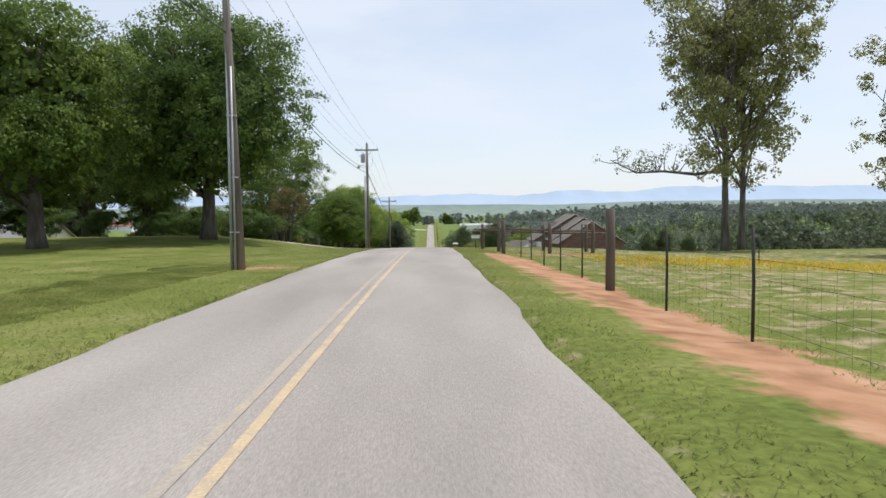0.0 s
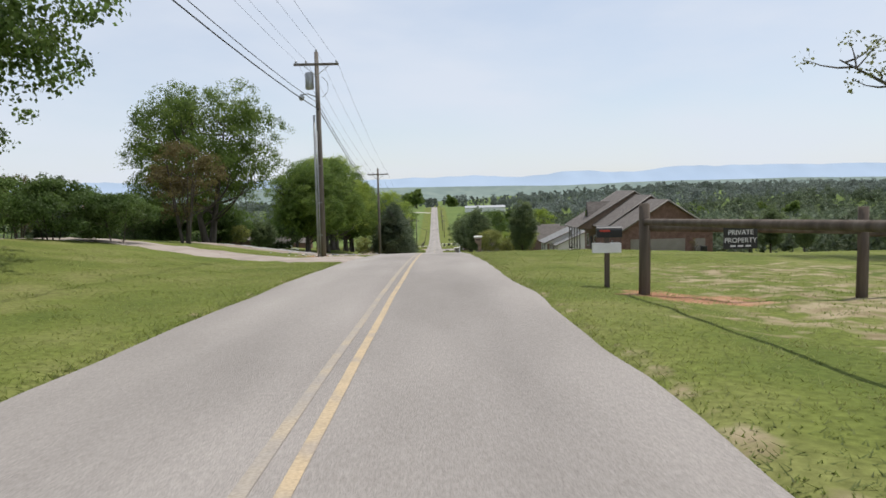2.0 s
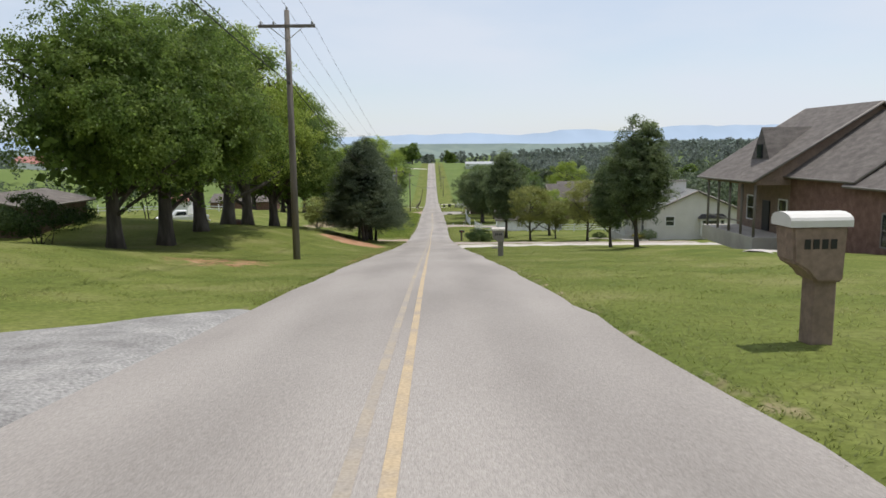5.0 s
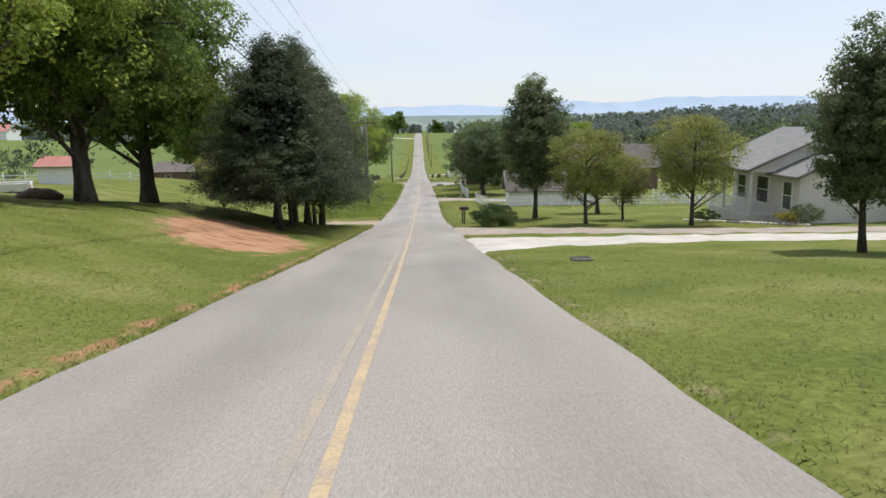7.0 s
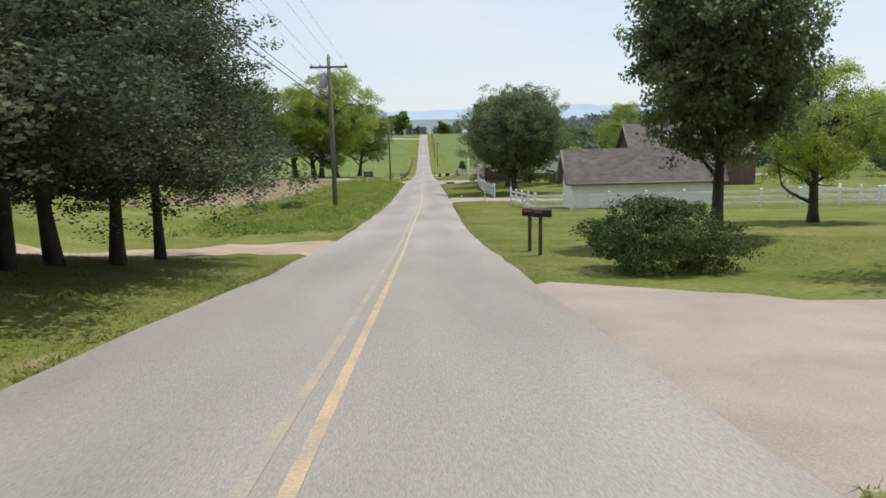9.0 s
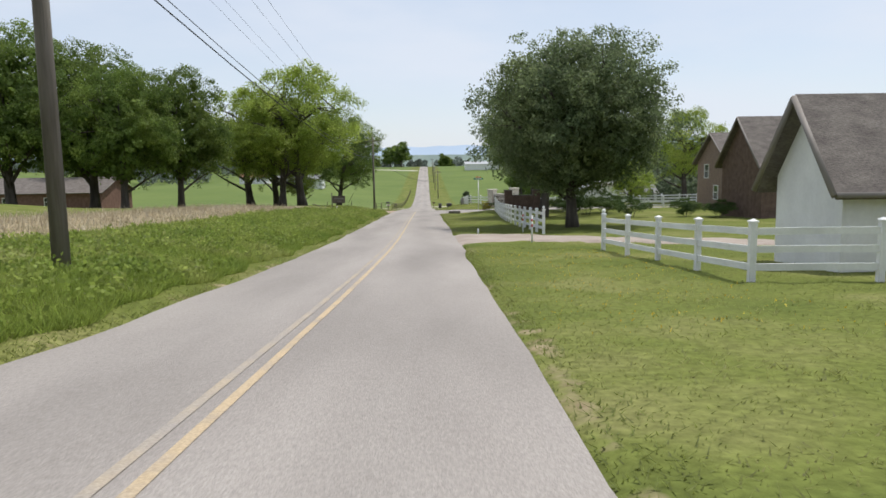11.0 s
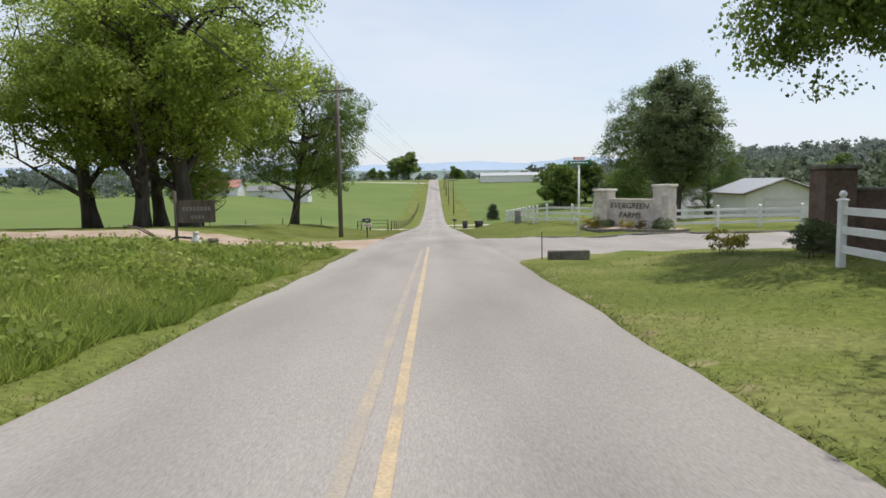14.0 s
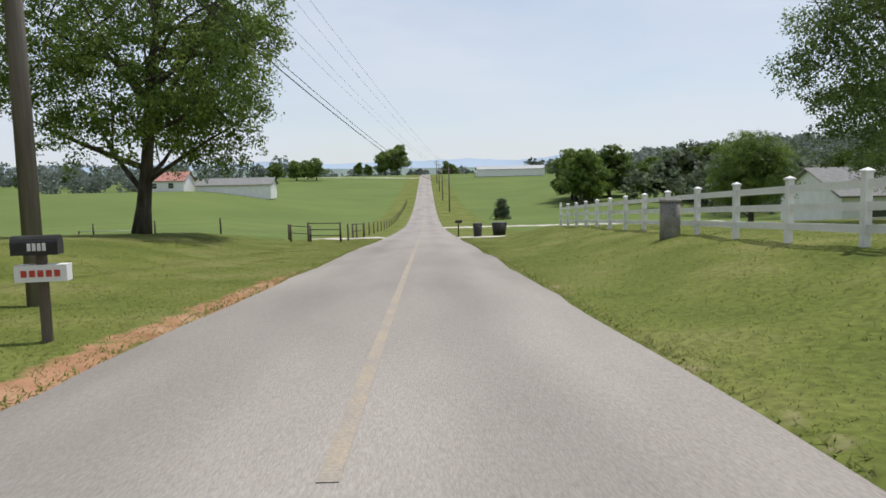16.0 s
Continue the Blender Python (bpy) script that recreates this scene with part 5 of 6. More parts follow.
simple_house("house", "white house behind the old oak", -63, -51, 94, 102, 2.6, 2.0, "x", M["siding"], M["shingle_grey"], [("y", 0.0, 3, 0.9, 1.0, 1.1), ("y", 0.0, 7, 0.9, 1.0, 1.1)], -0.6)
simple_house("house", "two-storey tan house with a brown shingle roof", 30.2, 39, 256, 264, 4.6, 2.8, "x", M["brick_tan"], M["shingle"], [("x", 0.0, 3.0, 0.9, 1.0, 1.3), ("x", 0.0, 5.5, 3.0, 1.0, 1.3)])


# ---- fences ----
def rail_fence(points, label, rails=(0.3, 0.66, 1.02), tall=1.2):
    """White rail fence with square posts and flat caps along a line of post places."""
    x0, y0 = points[0]
    z0 = gz(x0, y0)
    ob = empty("fence", x0, y0, z0, label, "fence", "white rail fences")
    for x, y in points:
        z = gz(x, y) - z0
        bm = bmesh.new()
        box(bm, x - x0 - 0.065, x - x0 + 0.065, y - y0 - 0.065, y - y0 + 0.065, z - 0.3, z + tall, 0.006)
        p = part("post", bm, M["vinyl"], ob)
        bm = bmesh.new()
        box(bm, x - x0 - 0.085, x - x0 + 0.085, y - y0 - 0.085, y - y0 + 0.085, z + tall, z + tall + 0.03)
        top = bmesh.ops.create_cone(bm, segments=4, radius1=0.12, radius2=0.0, depth=0.05, matrix=Matrix.Translation((x - x0, y - y0, z + tall + 0.055)) @ Matrix.Rotation(math.pi / 4, 4, "Z"))
        if (x, y) in (points[0], points[-1]):
            bmesh.ops.create_uvsphere(bm, u_segments=12, v_segments=8, radius=0.07, matrix=Matrix.Translation((x - x0, y - y0, z + tall + 0.13)))
        part("post_cap", bm, M["vinyl"], p)
    for (xa, ya), (xb, yb) in zip(points, points[1:]):
        d = Vector((xb - xa, yb - ya, 0))
        nrm = Vector((-d.y, d.x, 0)).normalized() * 0.02
        for h in rails:
            bm = bmesh.new()
            vs = []
            for x, y in ((xa, ya), (xb, yb)):
                z = gz(x, y) - z0 + h
                c = Vector((x - x0, y - y0, z))
                vs.append([bm.verts.new(c + nrm * a + Vector((0, 0, b))) for a, b in ((1, -0.07), (1, 0.07), (-1, 0.07), (-1, -0.07))])
            for i in range(4):
                j = (i + 1) % 4
                bm.faces.new((vs[0][i], vs[0][j], vs[1][j], vs[1][i]))
            bm.faces.new(vs[0][::-1])
            bm.faces.new(vs[1])
            part("rail", bm, M["vinyl"], ob)
    return ob


def line_posts(a, b, step=2.44):
    n = max(1, round(math.dist(a, b) / step))
    return [(a[0] + (b[0] - a[0]) * k / n, a[1] + (b[1] - a[1]) * k / n) for k in range(n + 1)]


rail_fence(line_posts((6.6, 222.5), (6.6, 236)) + line_posts((6.6, 236), (7.45, 255.7))[1:], "white three-rail fence along the grass verge")
rail_fence(line_posts((12.9, 260.1), (28, 261)), "white three-rail fence along the side road")
rail_fence(line_posts((6.9, 211.8), (7.3, 201.5)) + line_posts((7.3, 201.5), (34, 198))[1:], "white three-rail fence round the yard")
rail_fence([(9.3, 284.7), (8.45, 287.0), (7.2, 289.2), (6.9, 291.6)] + line_posts((6.9, 291.6), (7.8, 322))[1:], "white three-rail fence curving from the estate sign")
rail_fence(line_posts((13.1, 281.6), (45, 284)), "white three-rail fence beside the estate sign")
rail_fence(line_posts((30, 192), (30, 212), 2.44), "white rail fence behind the yard", (0.4, 0.9))
rail_fence(line_posts((-60, 215), (-38, 222), 2.44), "distant white rail fence in the paddock", (0.4, 0.9))


def post_fence(places, tall, radius, mat, name, label, group):
    for x, y in places:
        ob = empty(name, x, y, gz(x, y), label, "fence post", group)
        tube("post", [(0, 0, -0.3), (0.01, 0, tall * 0.5), (0.0, 0.01, tall)], [radius * 1.05, radius, radius * 0.95], mat, ob, sides=10 if radius > 0.05 else 5)


def wires(points, heights, label, name="fence_wire", radius=0.0028):
    for h in heights:
        ob = tube(name, [(x, y, gz(x, y) + h) for x, y in points], radius, M["steel_dark"], sides=4)
        tagged(ob, label, "wire", "field fence wires")


def bars(name, x0, x1, y, z0, h, mat, parent, n=4, axis_="y"):
    """Writing that cannot be told: plain bars."""
    w = (x1 - x0) / n
    for k in range(n):
        a, b = x0 + w * k + w * 0.15, x0 + w * (k + 1) - w * 0.15
        a_box(name, (a, b, y - 0.004, y, z0, z0 + h) if axis_ == "y" else (y - 0.004, y, a, b, z0, z0 + h), mat, parent)


STEEL = [(4.6, y) for y in (1.6, 5.0, 8.5, 11.9, 19.0, 22.3, 25.7, 29.1, 32.5)]
FIELD = [(8 + 7.0 * k, 31.5 - 0.8 * k) for k in range(5)]
post_fence(STEEL, 1.52, 0.024, M["steel_dark"], "steel_post", "dark steel fence post in the wire fence", "steel fence posts")
for x, y in ((4.45, 15.3), (4.15, 36.2), (4.3, 40.3), (3.95, 48.5), (7.1, 39.4), (8.2, 48.6), (12.8, 48.8), (9.6, 39.6), (10.3, 44.6)):
    post_fence([(x, y)], 1.85 if y < 16 else 1.75, 0.105, M["wood"], "wooden_post", "stout weathered wooden fence post", "wooden fence posts")
wires([(4.6, -2)] + STEEL + [(4.15, 36.2)], (0.25, 0.55, 0.85, 1.1, 1.35), "thin dark wire of the field fence")
mesh_pieces = []
for k in range(120):
    y = 0.5 + 0.29 * k
    x = 4.6
    mesh_pieces.append(tube_data([(x, y, gz(x, y) + 0.05), (x, y, gz(x, y) + 1.1)], [0.0014, 0.0014], 3, False))
tagged(mesh_object("wire_mesh", *joined(mesh_pieces), M["steel_dark"]), "fine woven wire of the field fence", "wire mesh", kind="stuff")


def beam(name, a, b, radius, mat, label):
    ob = tube(name, [(a[0], a[1], gz(*a[:2]) + a[2]), (b[0], b[1], gz(*b[:2]) + b[2])], radius, mat)
    return tagged(ob, label, "rail", "wooden fence rails")


beam("fence_rail", (4.3, 40.3, 1.35), (7.1, 39.4, 1.35), 0.06, M["wood"], "round wooden brace rail of the field fence")
beam("fence_rail", (4.3, 40.3, 1.4), (3.95, 48.5, 1.4), 0.06, M["wood"], "round wooden top rail of the field fence")
beam("fence_rail", (3.95, 48.5, 1.3), (8.2, 48.6, 1.3), 0.08, M["wood"], "round wooden top rail of the field fence")
beam("fence_rail", (7.1, 39.4, 1.3), (9.6, 39.6, 1.3), 0.05, M["wood"], "round wooden brace rail of the field fence")
beam("fence_rail", (8.2, 48.6, 1.25), (12.8, 48.8, 1.25), 0.08, M["wood"], "round wooden top rail of the field fence")
beam("fence_rail", (9.6, 39.6, 0.9), (10.3, 44.6, 0.9), 0.045, M["wood"], "round wooden brace rail of the field fence")


def pipe_gate(x0, y0, x1, y1, tall, label, bars=3, mat="steel_dark"):
    ob = empty("field_gate", x0, y0, gz(x0, y0), label, "gate", "field gates")
    dz = gz(x1, y1) - gz(x0, y0)
    dx, dy = x1 - x0, y1 - y0
    for u in (0, 1):
        tube("post", [(dx * u, dy * u, dz * u - 0.3), (dx * u, dy * u, dz * u + tall + 0.08)], 0.07, M["wood"], ob)
    for k in range(bars):
        h = tall * (k + 1) / bars
        tube("bar", [(0, 0, h), (dx, dy, dz + h)], 0.03, M[mat], ob, sides=6)
    return ob


board = empty("notice_board", 5.75, 48.42, gz(5.75, 48.42), "black notice board hung on the gate rail", "sign")
a_box("board", (-0.32, 0.32, -0.012, 0.012, 1.0, 1.42), M["black"], board)
for word, wz in (("PRIVATE", 1.27), ("PROPERTY", 1.12)):
    cu = bpy.data.curves.new("lettering", "FONT")
    cu.body, cu.size, cu.extrude, cu.align_x = word, 0.13, 0.002, "CENTER"
    cu.materials.append(M["white"])
    lt = new("lettering", cu)
    lt.parent = board
    lt.matrix_basis = pose(0, -0.015, wz, 90, 0, 0)
bars("lettering_bar", -0.22, 0.22, -0.013, 1.04, 0.03, M["white"], board, 3)
pipe_gate(-8.1, 328.5, -5.9, 328.2, 1.25, "dark pipe gate at the pasture's edge")
pipe_gate(-9.8, 330.5, -8.2, 330, 1.0, "low dark pipe gate in the pasture", 2)
pipe_gate(-30, 342, -25, 342, 1.0, "grey pipe gate in the pasture", 2, "galv")
pipe_gate(-6.0, 337, -5.8, 345, 1.1, "dark pipe gate along the road", 2)
PASTURE = [(-5.6, 330 + 6 * k) for k in range(26)]
post_fence([(x, y) for x, y in PASTURE], 1.2, 0.06, M["wood"], "wooden_post", "dark wooden pasture fence post", "pasture posts")
wires(PASTURE, (0.5, 0.85, 1.15), "thin dark wire of the pasture fence")
CROSS = [(-9 - 5.0 * k, 327 + 1.6 * k) for k in range(9)]
post_fence(CROSS, 1.15, 0.06, M["wood"], "wooden_post", "dark wooden pasture fence post", "pasture posts")
wires(CROSS, (0.45, 0.8, 1.1), "thin dark wire of the pasture fence")
post_fence(FIELD[1:], 1.3, 0.024, M["steel_dark"], "steel_post", "dark steel fence post in the field", "steel fence posts")
wires(FIELD, (0.5, 0.9, 1.2), "thin dark wire of the field fence")


# ---- roadside things ----
def mailbox(x, y, turn=0.0, post="wood", body="black", tall=1.05, paper=None, label="black mailbox on a wooden post"):
    ob = empty("mailbox", x, y, gz(x, y), label, "mailbox", turn=turn)
    a_box("post", (-0.05, 0.05, -0.05, 0.05, -0.3, tall), M[post], ob, bevel=0.006)
    bm = bmesh.new()
    ring = [(-0.1, 0.0), (0.1, 0.0), (0.1, 0.13)] + [(0.1 * math.cos(a), 0.13 + 0.1 * math.sin(a)) for a in np.linspace(0.25, math.pi - 0.25, 7)] + [(-0.1, 0.13)]
    ends = [[bm.verts.new((sx, q[0], tall + q[1])) for q in ring] for sx in (-0.30, 0.22)]
    bm.faces.new(ends[0])
    bm.faces.new(ends[1][::-1])
    for i in range(len(ring)):
        j = (i + 1) % len(ring)
        bm.faces.new((ends[0][j], ends[0][i], ends[1][i], ends[1][j]))
    bmesh.ops.recalc_face_normals(bm, faces=bm.faces)
    b = part("box", bm, M[body], ob)
    bars("plate_bar", -0.12, 0.1, -0.101, tall + 0.05, 0.09, M["white"], b)
    a_box("flag", (-0.05, 0.16, 0.102, 0.112, tall + 0.12, tall + 0.16), M["red"], b)
    if paper:
        pb = a_box("newspaper_box", (-0.28, 0.30, -0.09, 0.09, tall - 0.32, tall - 0.12), M["white"], ob, "white plastic newspaper box")
        bars("lettering_bar", -0.22, 0.24, -0.091, tall - 0.26, 0.08, M["red"], pb, 5)
    return ob


mailbox(-4.65, 289.0, 8, paper=True, label="black mailbox with white newspaper box on wooden post")
mailbox(3.55, 49.8, 175, paper=True, label="dark mailbox with white newspaper box on wooden post")
mailbox(2.95, 172.6, 170, label="black mailbox on a dark post beside another")
mailbox(2.9, 174.2, 168, label="black mailbox on a dark post beside the hedge")
mailbox(2.35, 335.2, 170, label="small black mailbox on a post beside the drive")


def pedestal_mailbox(x, y, label, shell="brick_tan", cap="siding"):
    """A moulded mailbox: a narrow post that flares into a wide head with a rounded cap."""
    ob = empty("mailbox", x, y, gz(x, y), label, "mailbox")
    a_box("post", (-0.11, 0.11, -0.11, 0.11, -0.3, 0.8), M[shell], ob, bevel=0.015)
    bm = bmesh.new()
    prof = [(-0.12, 0.62), (0.13, 0.62), (0.15, 1.14), (-0.36, 1.14), (-0.33, 0.80), (-0.20, 0.72)]
    ends = [[bm.verts.new((p[0], s_, p[1])) for p in prof] for s_ in (-0.17, 0.17)]
    bm.faces.new(ends[0])
    bm.faces.new(ends[1][::-1])
    for i in range(len(prof)):
        j = (i + 1) % len(prof)
        bm.faces.new((ends[0][j], ends[0][i], ends[1][i], ends[1][j]))
    bmesh.ops.recalc_face_normals(bm, faces=bm.faces)
    bmesh.ops.bevel(bm, geom=bm.edges[:], offset=0.02, segments=2, affect="EDGES")
    head = part("head", bm, M[shell], ob)
    bm = bmesh.new()
    ring = [(-0.19, 1.13), (0.19, 1.13), (0.19, 1.19)] + [(0.19 * math.cos(a), 1.19 + 0.07 * math.sin(a)) for a in np.linspace(0.4, math.pi - 0.4, 6)] + [(-0.19, 1.19)]
    ends = [[bm.verts.new((sx, q[0], q[1])) for q in ring] for sx in (-0.39, 0.18)]
    bm.faces.new(ends[0])
    bm.faces.new(ends[1][::-1])
    for i in range(len(ring)):
        j = (i + 1) % len(ring)
        bm.faces.new((ends[0][j], ends[0][i], ends[1][i], ends[1][j]))
    bmesh.ops.recalc_face_normals(bm, faces=bm.faces)
    part("cap", bm, M[cap], ob, "pale rounded cap")
    bars("plate_bar", -0.26, 0.06, -0.172, 0.93, 0.09, M["black"], head)
    return ob


m1 = pedestal_mailbox(3.75, 96.0, "brown moulded mailbox with a pale rounded cap on the lawn")
m1.matrix_basis = m1.matrix_basis @ Matrix.Scale(1.2, 4)
m2 = pedestal_mailbox(2.65, 121.6, "grey-brown moulded mailbox on a narrow post", shell="taupe", cap="stone")
m2.matrix_basis = m2.matrix_basis @ Matrix.Scale(1.1, 4)
sp = empty("stone_post", 6.5, 299.5, gz(6.5, 299.5), "round grey stone post in front of the fence", "post")
tube("shaft", [(0, 0, -0.3), (0, 0, 0.55), (0, 0, 0.98)], [0.27, 0.27, 0.27], M["gravel"], sp, sides=16)
tube("cap", [(0, 0, 0.98), (0, 0, 1.06)], [0.29, 0.28], M["gravel"], sp, sides=16)


def marker(x, y, tall, label, mat="vinyl"):
    ob = empty("marker_post", x, y, gz(x, y), label, "marker post", "roadside markers")
    tube("stake", [(0, 0, -0.2), (0, 0, tall)], 0.035, M[mat], ob)
    for k in range(2):
        tube("reflector", [(0, 0, tall - 0.25 - 0.22 * k), (0, 0, tall - 0.15 - 0.22 * k)], 0.039, M["red"], ob)


marker(5.8, 224.2, 1.1, "tall white marker stake with red bands")
marker(5.15, 216.7, 1.1, "white marker stake with red bands at the drive")
stub = empty("marker_post", 3.45, 224.0, gz(3.45, 224.0), "short plain white marker stub in the grass", "marker post", "roadside markers")
tube("stake", [(0, 0, -0.2), (0, 0, 0.26)], 0.035, M["vinyl"], stub)
stake = empty("marker_post", 3.0, 263.6, gz(3.0, 263.6), "thin dark marker stake at the culvert", "marker post", "roadside markers")
tube("stake", [(0, 0, -0.2), (0, 0, 0.85)], 0.016, M["steel_dark"], stake)
head = empty("culvert_headwall", 3.8, 263.6, gz(3.8, 263.6), "weathered concrete culvert headwall in the ditch", "culvert")
a_box("wall", (-0.62, 0.62, -0.12, 0.12, -0.5, 0.28), M["old_concrete"], head, bevel=0.02)
for x, y in ((3.25, 213.5), (2.65, 145.3)):
    ob = empty("culvert_pipe", x, y, gz(x, y) - 0.34, "dark corrugated culvert pipe end under the drive", "pipe", turn=0)
    tube("pipe", [(0, -0.12, 0.05), (0, 1.3, 0.05)], 0.2, M["steel_dark"], ob, sides=14)
    # Near-black disc on the closed end paints the unlit inside of the pipe.
    tube("opening", [(0, -0.125, 0.05), (0, -0.1, 0.05)], 0.17, M["dark"], ob, sides=14)

sg = empty("street_sign", 7.7, 281.3, gz(7.7, 281.3), "white post with green street blade and orange plate", "street sign")
tube("post", [(0, 0, -0.3), (0, 0, 3.88)], 0.055, M["vinyl"], sg)
bl = a_box("blade", (-0.62, 0.62, -0.015, 0.015, 3.9, 4.13), M["sign_green"], sg, "green street name blade")
bars("lettering_bar", -0.5, 0.5, -0.016, 3.97, 0.09, M["white"], bl, 6)
pl = a_box("plate", (-0.3, 0.3, -0.03, -0.0, 4.17, 4.31), M["sign_orange"], sg, "orange plate")
bars("lettering_bar", -0.22, 0.22, -0.031, 4.21, 0.06, M["white"], pl, 4)


def estate_sign():
    x, y = 9.8, 284.1
    z = gz(11.0, 282.6) + 0.05
    ob = empty("estate_sign", x, y, z, "pale stone estate sign wall between two block pillars", "sign", turn=-46)
    rng = random.Random(4)
    for px, h in ((0.0, 2.0), (3.8, 2.25)):
        pil = a_box("pillar", (px - 0.44, px + 0.44, -0.44, 0.44, -0.4, h), M["stone"], ob)
        rows = int(h / 0.25)
        for r in range(rows):
            for sx in ((-0.46, 0.0), (0.0, 0.46)):
                sh = 0.12 * (r % 2)
                a, b = px + sx[0] + (sh if sx[0] > -0.4 else 0), px + sx[1] + (sh if sx[1] < 0.4 else 0)
                a_box("stone_block", (a + 0.008, b - 0.008, -0.47, -0.42, r * 0.25 + 0.008, r * 0.25 + 0.242), M["stone"], pil)
        a_box("cap", (px - 0.53, px + 0.53, -0.53, 0.53, h, h + 0.14), M["stone"], ob, "pale stone cap", bevel=0.02)
    wall = a_box("wall", (0.44, 3.36, -0.2, 0.2, -0.4, 1.5), M["stone"], ob)
    a_box("coping", (0.44, 3.36, -0.24, 0.24, 1.5, 1.58), M["stone"], ob)
    for text, tx, tz, size in (("EVERGREEN", 0.50, 1.03, 0.46), ("FARMS", 1.08, 0.5, 0.46)):
        cu = bpy.data.curves.new("lettering", "FONT")
        cu.body, cu.size, cu.extrude = text, size, 0.015
        cu.space_character, cu.shear = 1.0, 0.2
        cu.materials.append(M["bronze"])
        t_ob = new("lettering", cu)
        t_ob.parent = wall
        t_ob.matrix_basis = pose(tx, -0.215, tz, 90, 0, 0)
    return ob


estate_sign()
bw = empty("brick_wall", 9.05, 258.9, gz(9.5, 258.9), "dark brown brick entrance wall between two pillars", "wall")
for px in (0.0, 2.85):
    a_box("pillar", (px - 0.36, px + 0.36, -0.36, 0.36, -0.4, 1.95), M["brick_dark"], bw, bevel=0.01)
    a_box("cap", (px - 0.43, px + 0.43, -0.43, 0.43, 1.95, 2.05), M["old_concrete"], bw, "stone cap", bevel=0.02)
a_box("wall", (0.36, 2.49, -0.18, 0.18, -0.4, 1.45), M["brick_dark"], bw)
a_box("coping", (0.36, 2.49, -0.22, 0.22, 1.45, 1.52), M["old_concrete"], bw, bevel=0.01)
edge_places = [(bed(-3.25 * math.cos(a), 1.9 * math.sin(a)), a) for a in np.linspace(0, math.pi, 30)]
kerbing = empty("bed_edging", *edge_places[0][0], gz(*edge_places[0][0]), "low dark stone edging round the sign's bed", "edging")
for (x, y), a in edge_places:
    st = a_box("stone", (-0.17, 0.17, -0.09, 0.09, -0.2, 0.15), M["old_concrete"], kerbing, bevel=0.02)
    ox, oy = edge_places[0][0]
    st.matrix_basis = pose(x - ox, y - oy, gz(x, y) - gz(ox, oy), 0, 0, -46 - math.degrees(math.atan2(1.9 * math.cos(a), 3.25 * math.sin(a))))

# the long low limb of the tall field tree
def low_limb():
    r = np.random.default_rng(31)
    tree = used["sycamore"]
    inv = tree.matrix_basis.inverted()
    z0 = gz(28.0, 65.5)
    line = [(28.0, 65.5, z0 + 7.6), (25.0, 65.2, z0 + 7.2), (22.0, 65.0, z0 + 7.5), (19.5, 65.2, z0 + 7.4), (17.0, 65.0, z0 + 8.6)]
    pieces = [tube_data(line, [0.2, 0.16, 0.12, 0.08, 0.03], 6, False)]
    tips = []
    for k in range(26):
        u = r.uniform(0.25, 1.0) * 3.99
        p = np.array(line[int(u)]) * (1 - u % 1) + np.array(line[int(u) + 1]) * (u % 1)
        e = p + np.array([r.normal() * 0.9 - 0.3, r.normal() * 0.9, abs(r.normal()) * 1.1 + 0.2])
        pieces.append(tube_data(wander(r, p, e, 0.15, 4), [0.05, 0.04, 0.025, 0.01], 4, False))
        tips.append(e)
    v, f = joined(pieces)
    limb = mesh_object("limb", [inv @ Vector(p) for p in v], f, M["bark_pale"], tree, smooth=True)
    v, f = leaf_cloud(r, tips, 0.42, 34, 0.17)
    cloud_object("leaves", np.array([inv @ Vector(p) for p in v]), f, M["pale_leaf"], limb)


low_limb()

# shrubs
plant("hedge", 4.75, 167.9, 1.0)
KINDS["gold_bush"] = lambda: grow(21, "bush", "small golden shrub in the mulched bed", 0.75, 0.6, 0.02, "yellow_leaf", 120, 18, 0.055, stem=0.03, stems=3, limbs=6, spread=0.12, category="bush")
KINDS["ball_bush"] = lambda: grow(25, "bush", "dense dark round clipped shrub", 1.5, 0.8, 0.0, "pear_leaf", 420, 26, 0.05, stem=0.04, stems=3, limbs=6, spread=0.09, category="bush")
KINDS["rust_shrub"] = lambda: grow(24, "bush", "small bronze-leaved shrub in the mulched bed", 0.8, 0.6, 0.02, "rust_leaf", 120, 18, 0.055, stem=0.03, stems=3, limbs=6, spread=0.12, category="bush")
KINDS["dark_bush"] = lambda: grow(22, "bush", "small dark clipped shrub in the mulched bed", 0.8, 0.7, 0.02, "pear_leaf", 140, 20, 0.055, stem=0.03, stems=3, limbs=6, spread=0.12, category="bush")
for k, x, y, s in (("gold_bush", *bed(-2.3, 0.9), 1.1), ("dark_bush", *bed(-1.3, 0.7), 0.7), ("gold_bush", *bed(0.1, 0.9), 0.75), ("rust_shrub", *bed(1.1, 0.9), 0.7), ("dark_bush", *bed(2.2, 0.7), 1.0),
                   ("gold_bush", 6.9, 259.6, 0.9), ("dark_bush", 17, 120.5, 1.2), ("dark_bush", 18.5, 123, 1.1), ("dark_bush", 21.6, 160.3, 1.6), ("gold_bush", 20.7, 160.6, 1.2)):
    plant(k, x, y, s)
plant("bush", 17.4, 164.0, 0.5)
for px, py, ps in ((17.0, 243.5, 1.0), (21.4, 243, 0.9), (22.9, 240.5, 0.8)):
    plant("bush", px, py, ps, label="dark round shrub on the lawn by the brick house")
plant("ball_bush", 8.0, 257.6, 0.75, tall=0.75, label="dense dark round shrub at the fence corner")
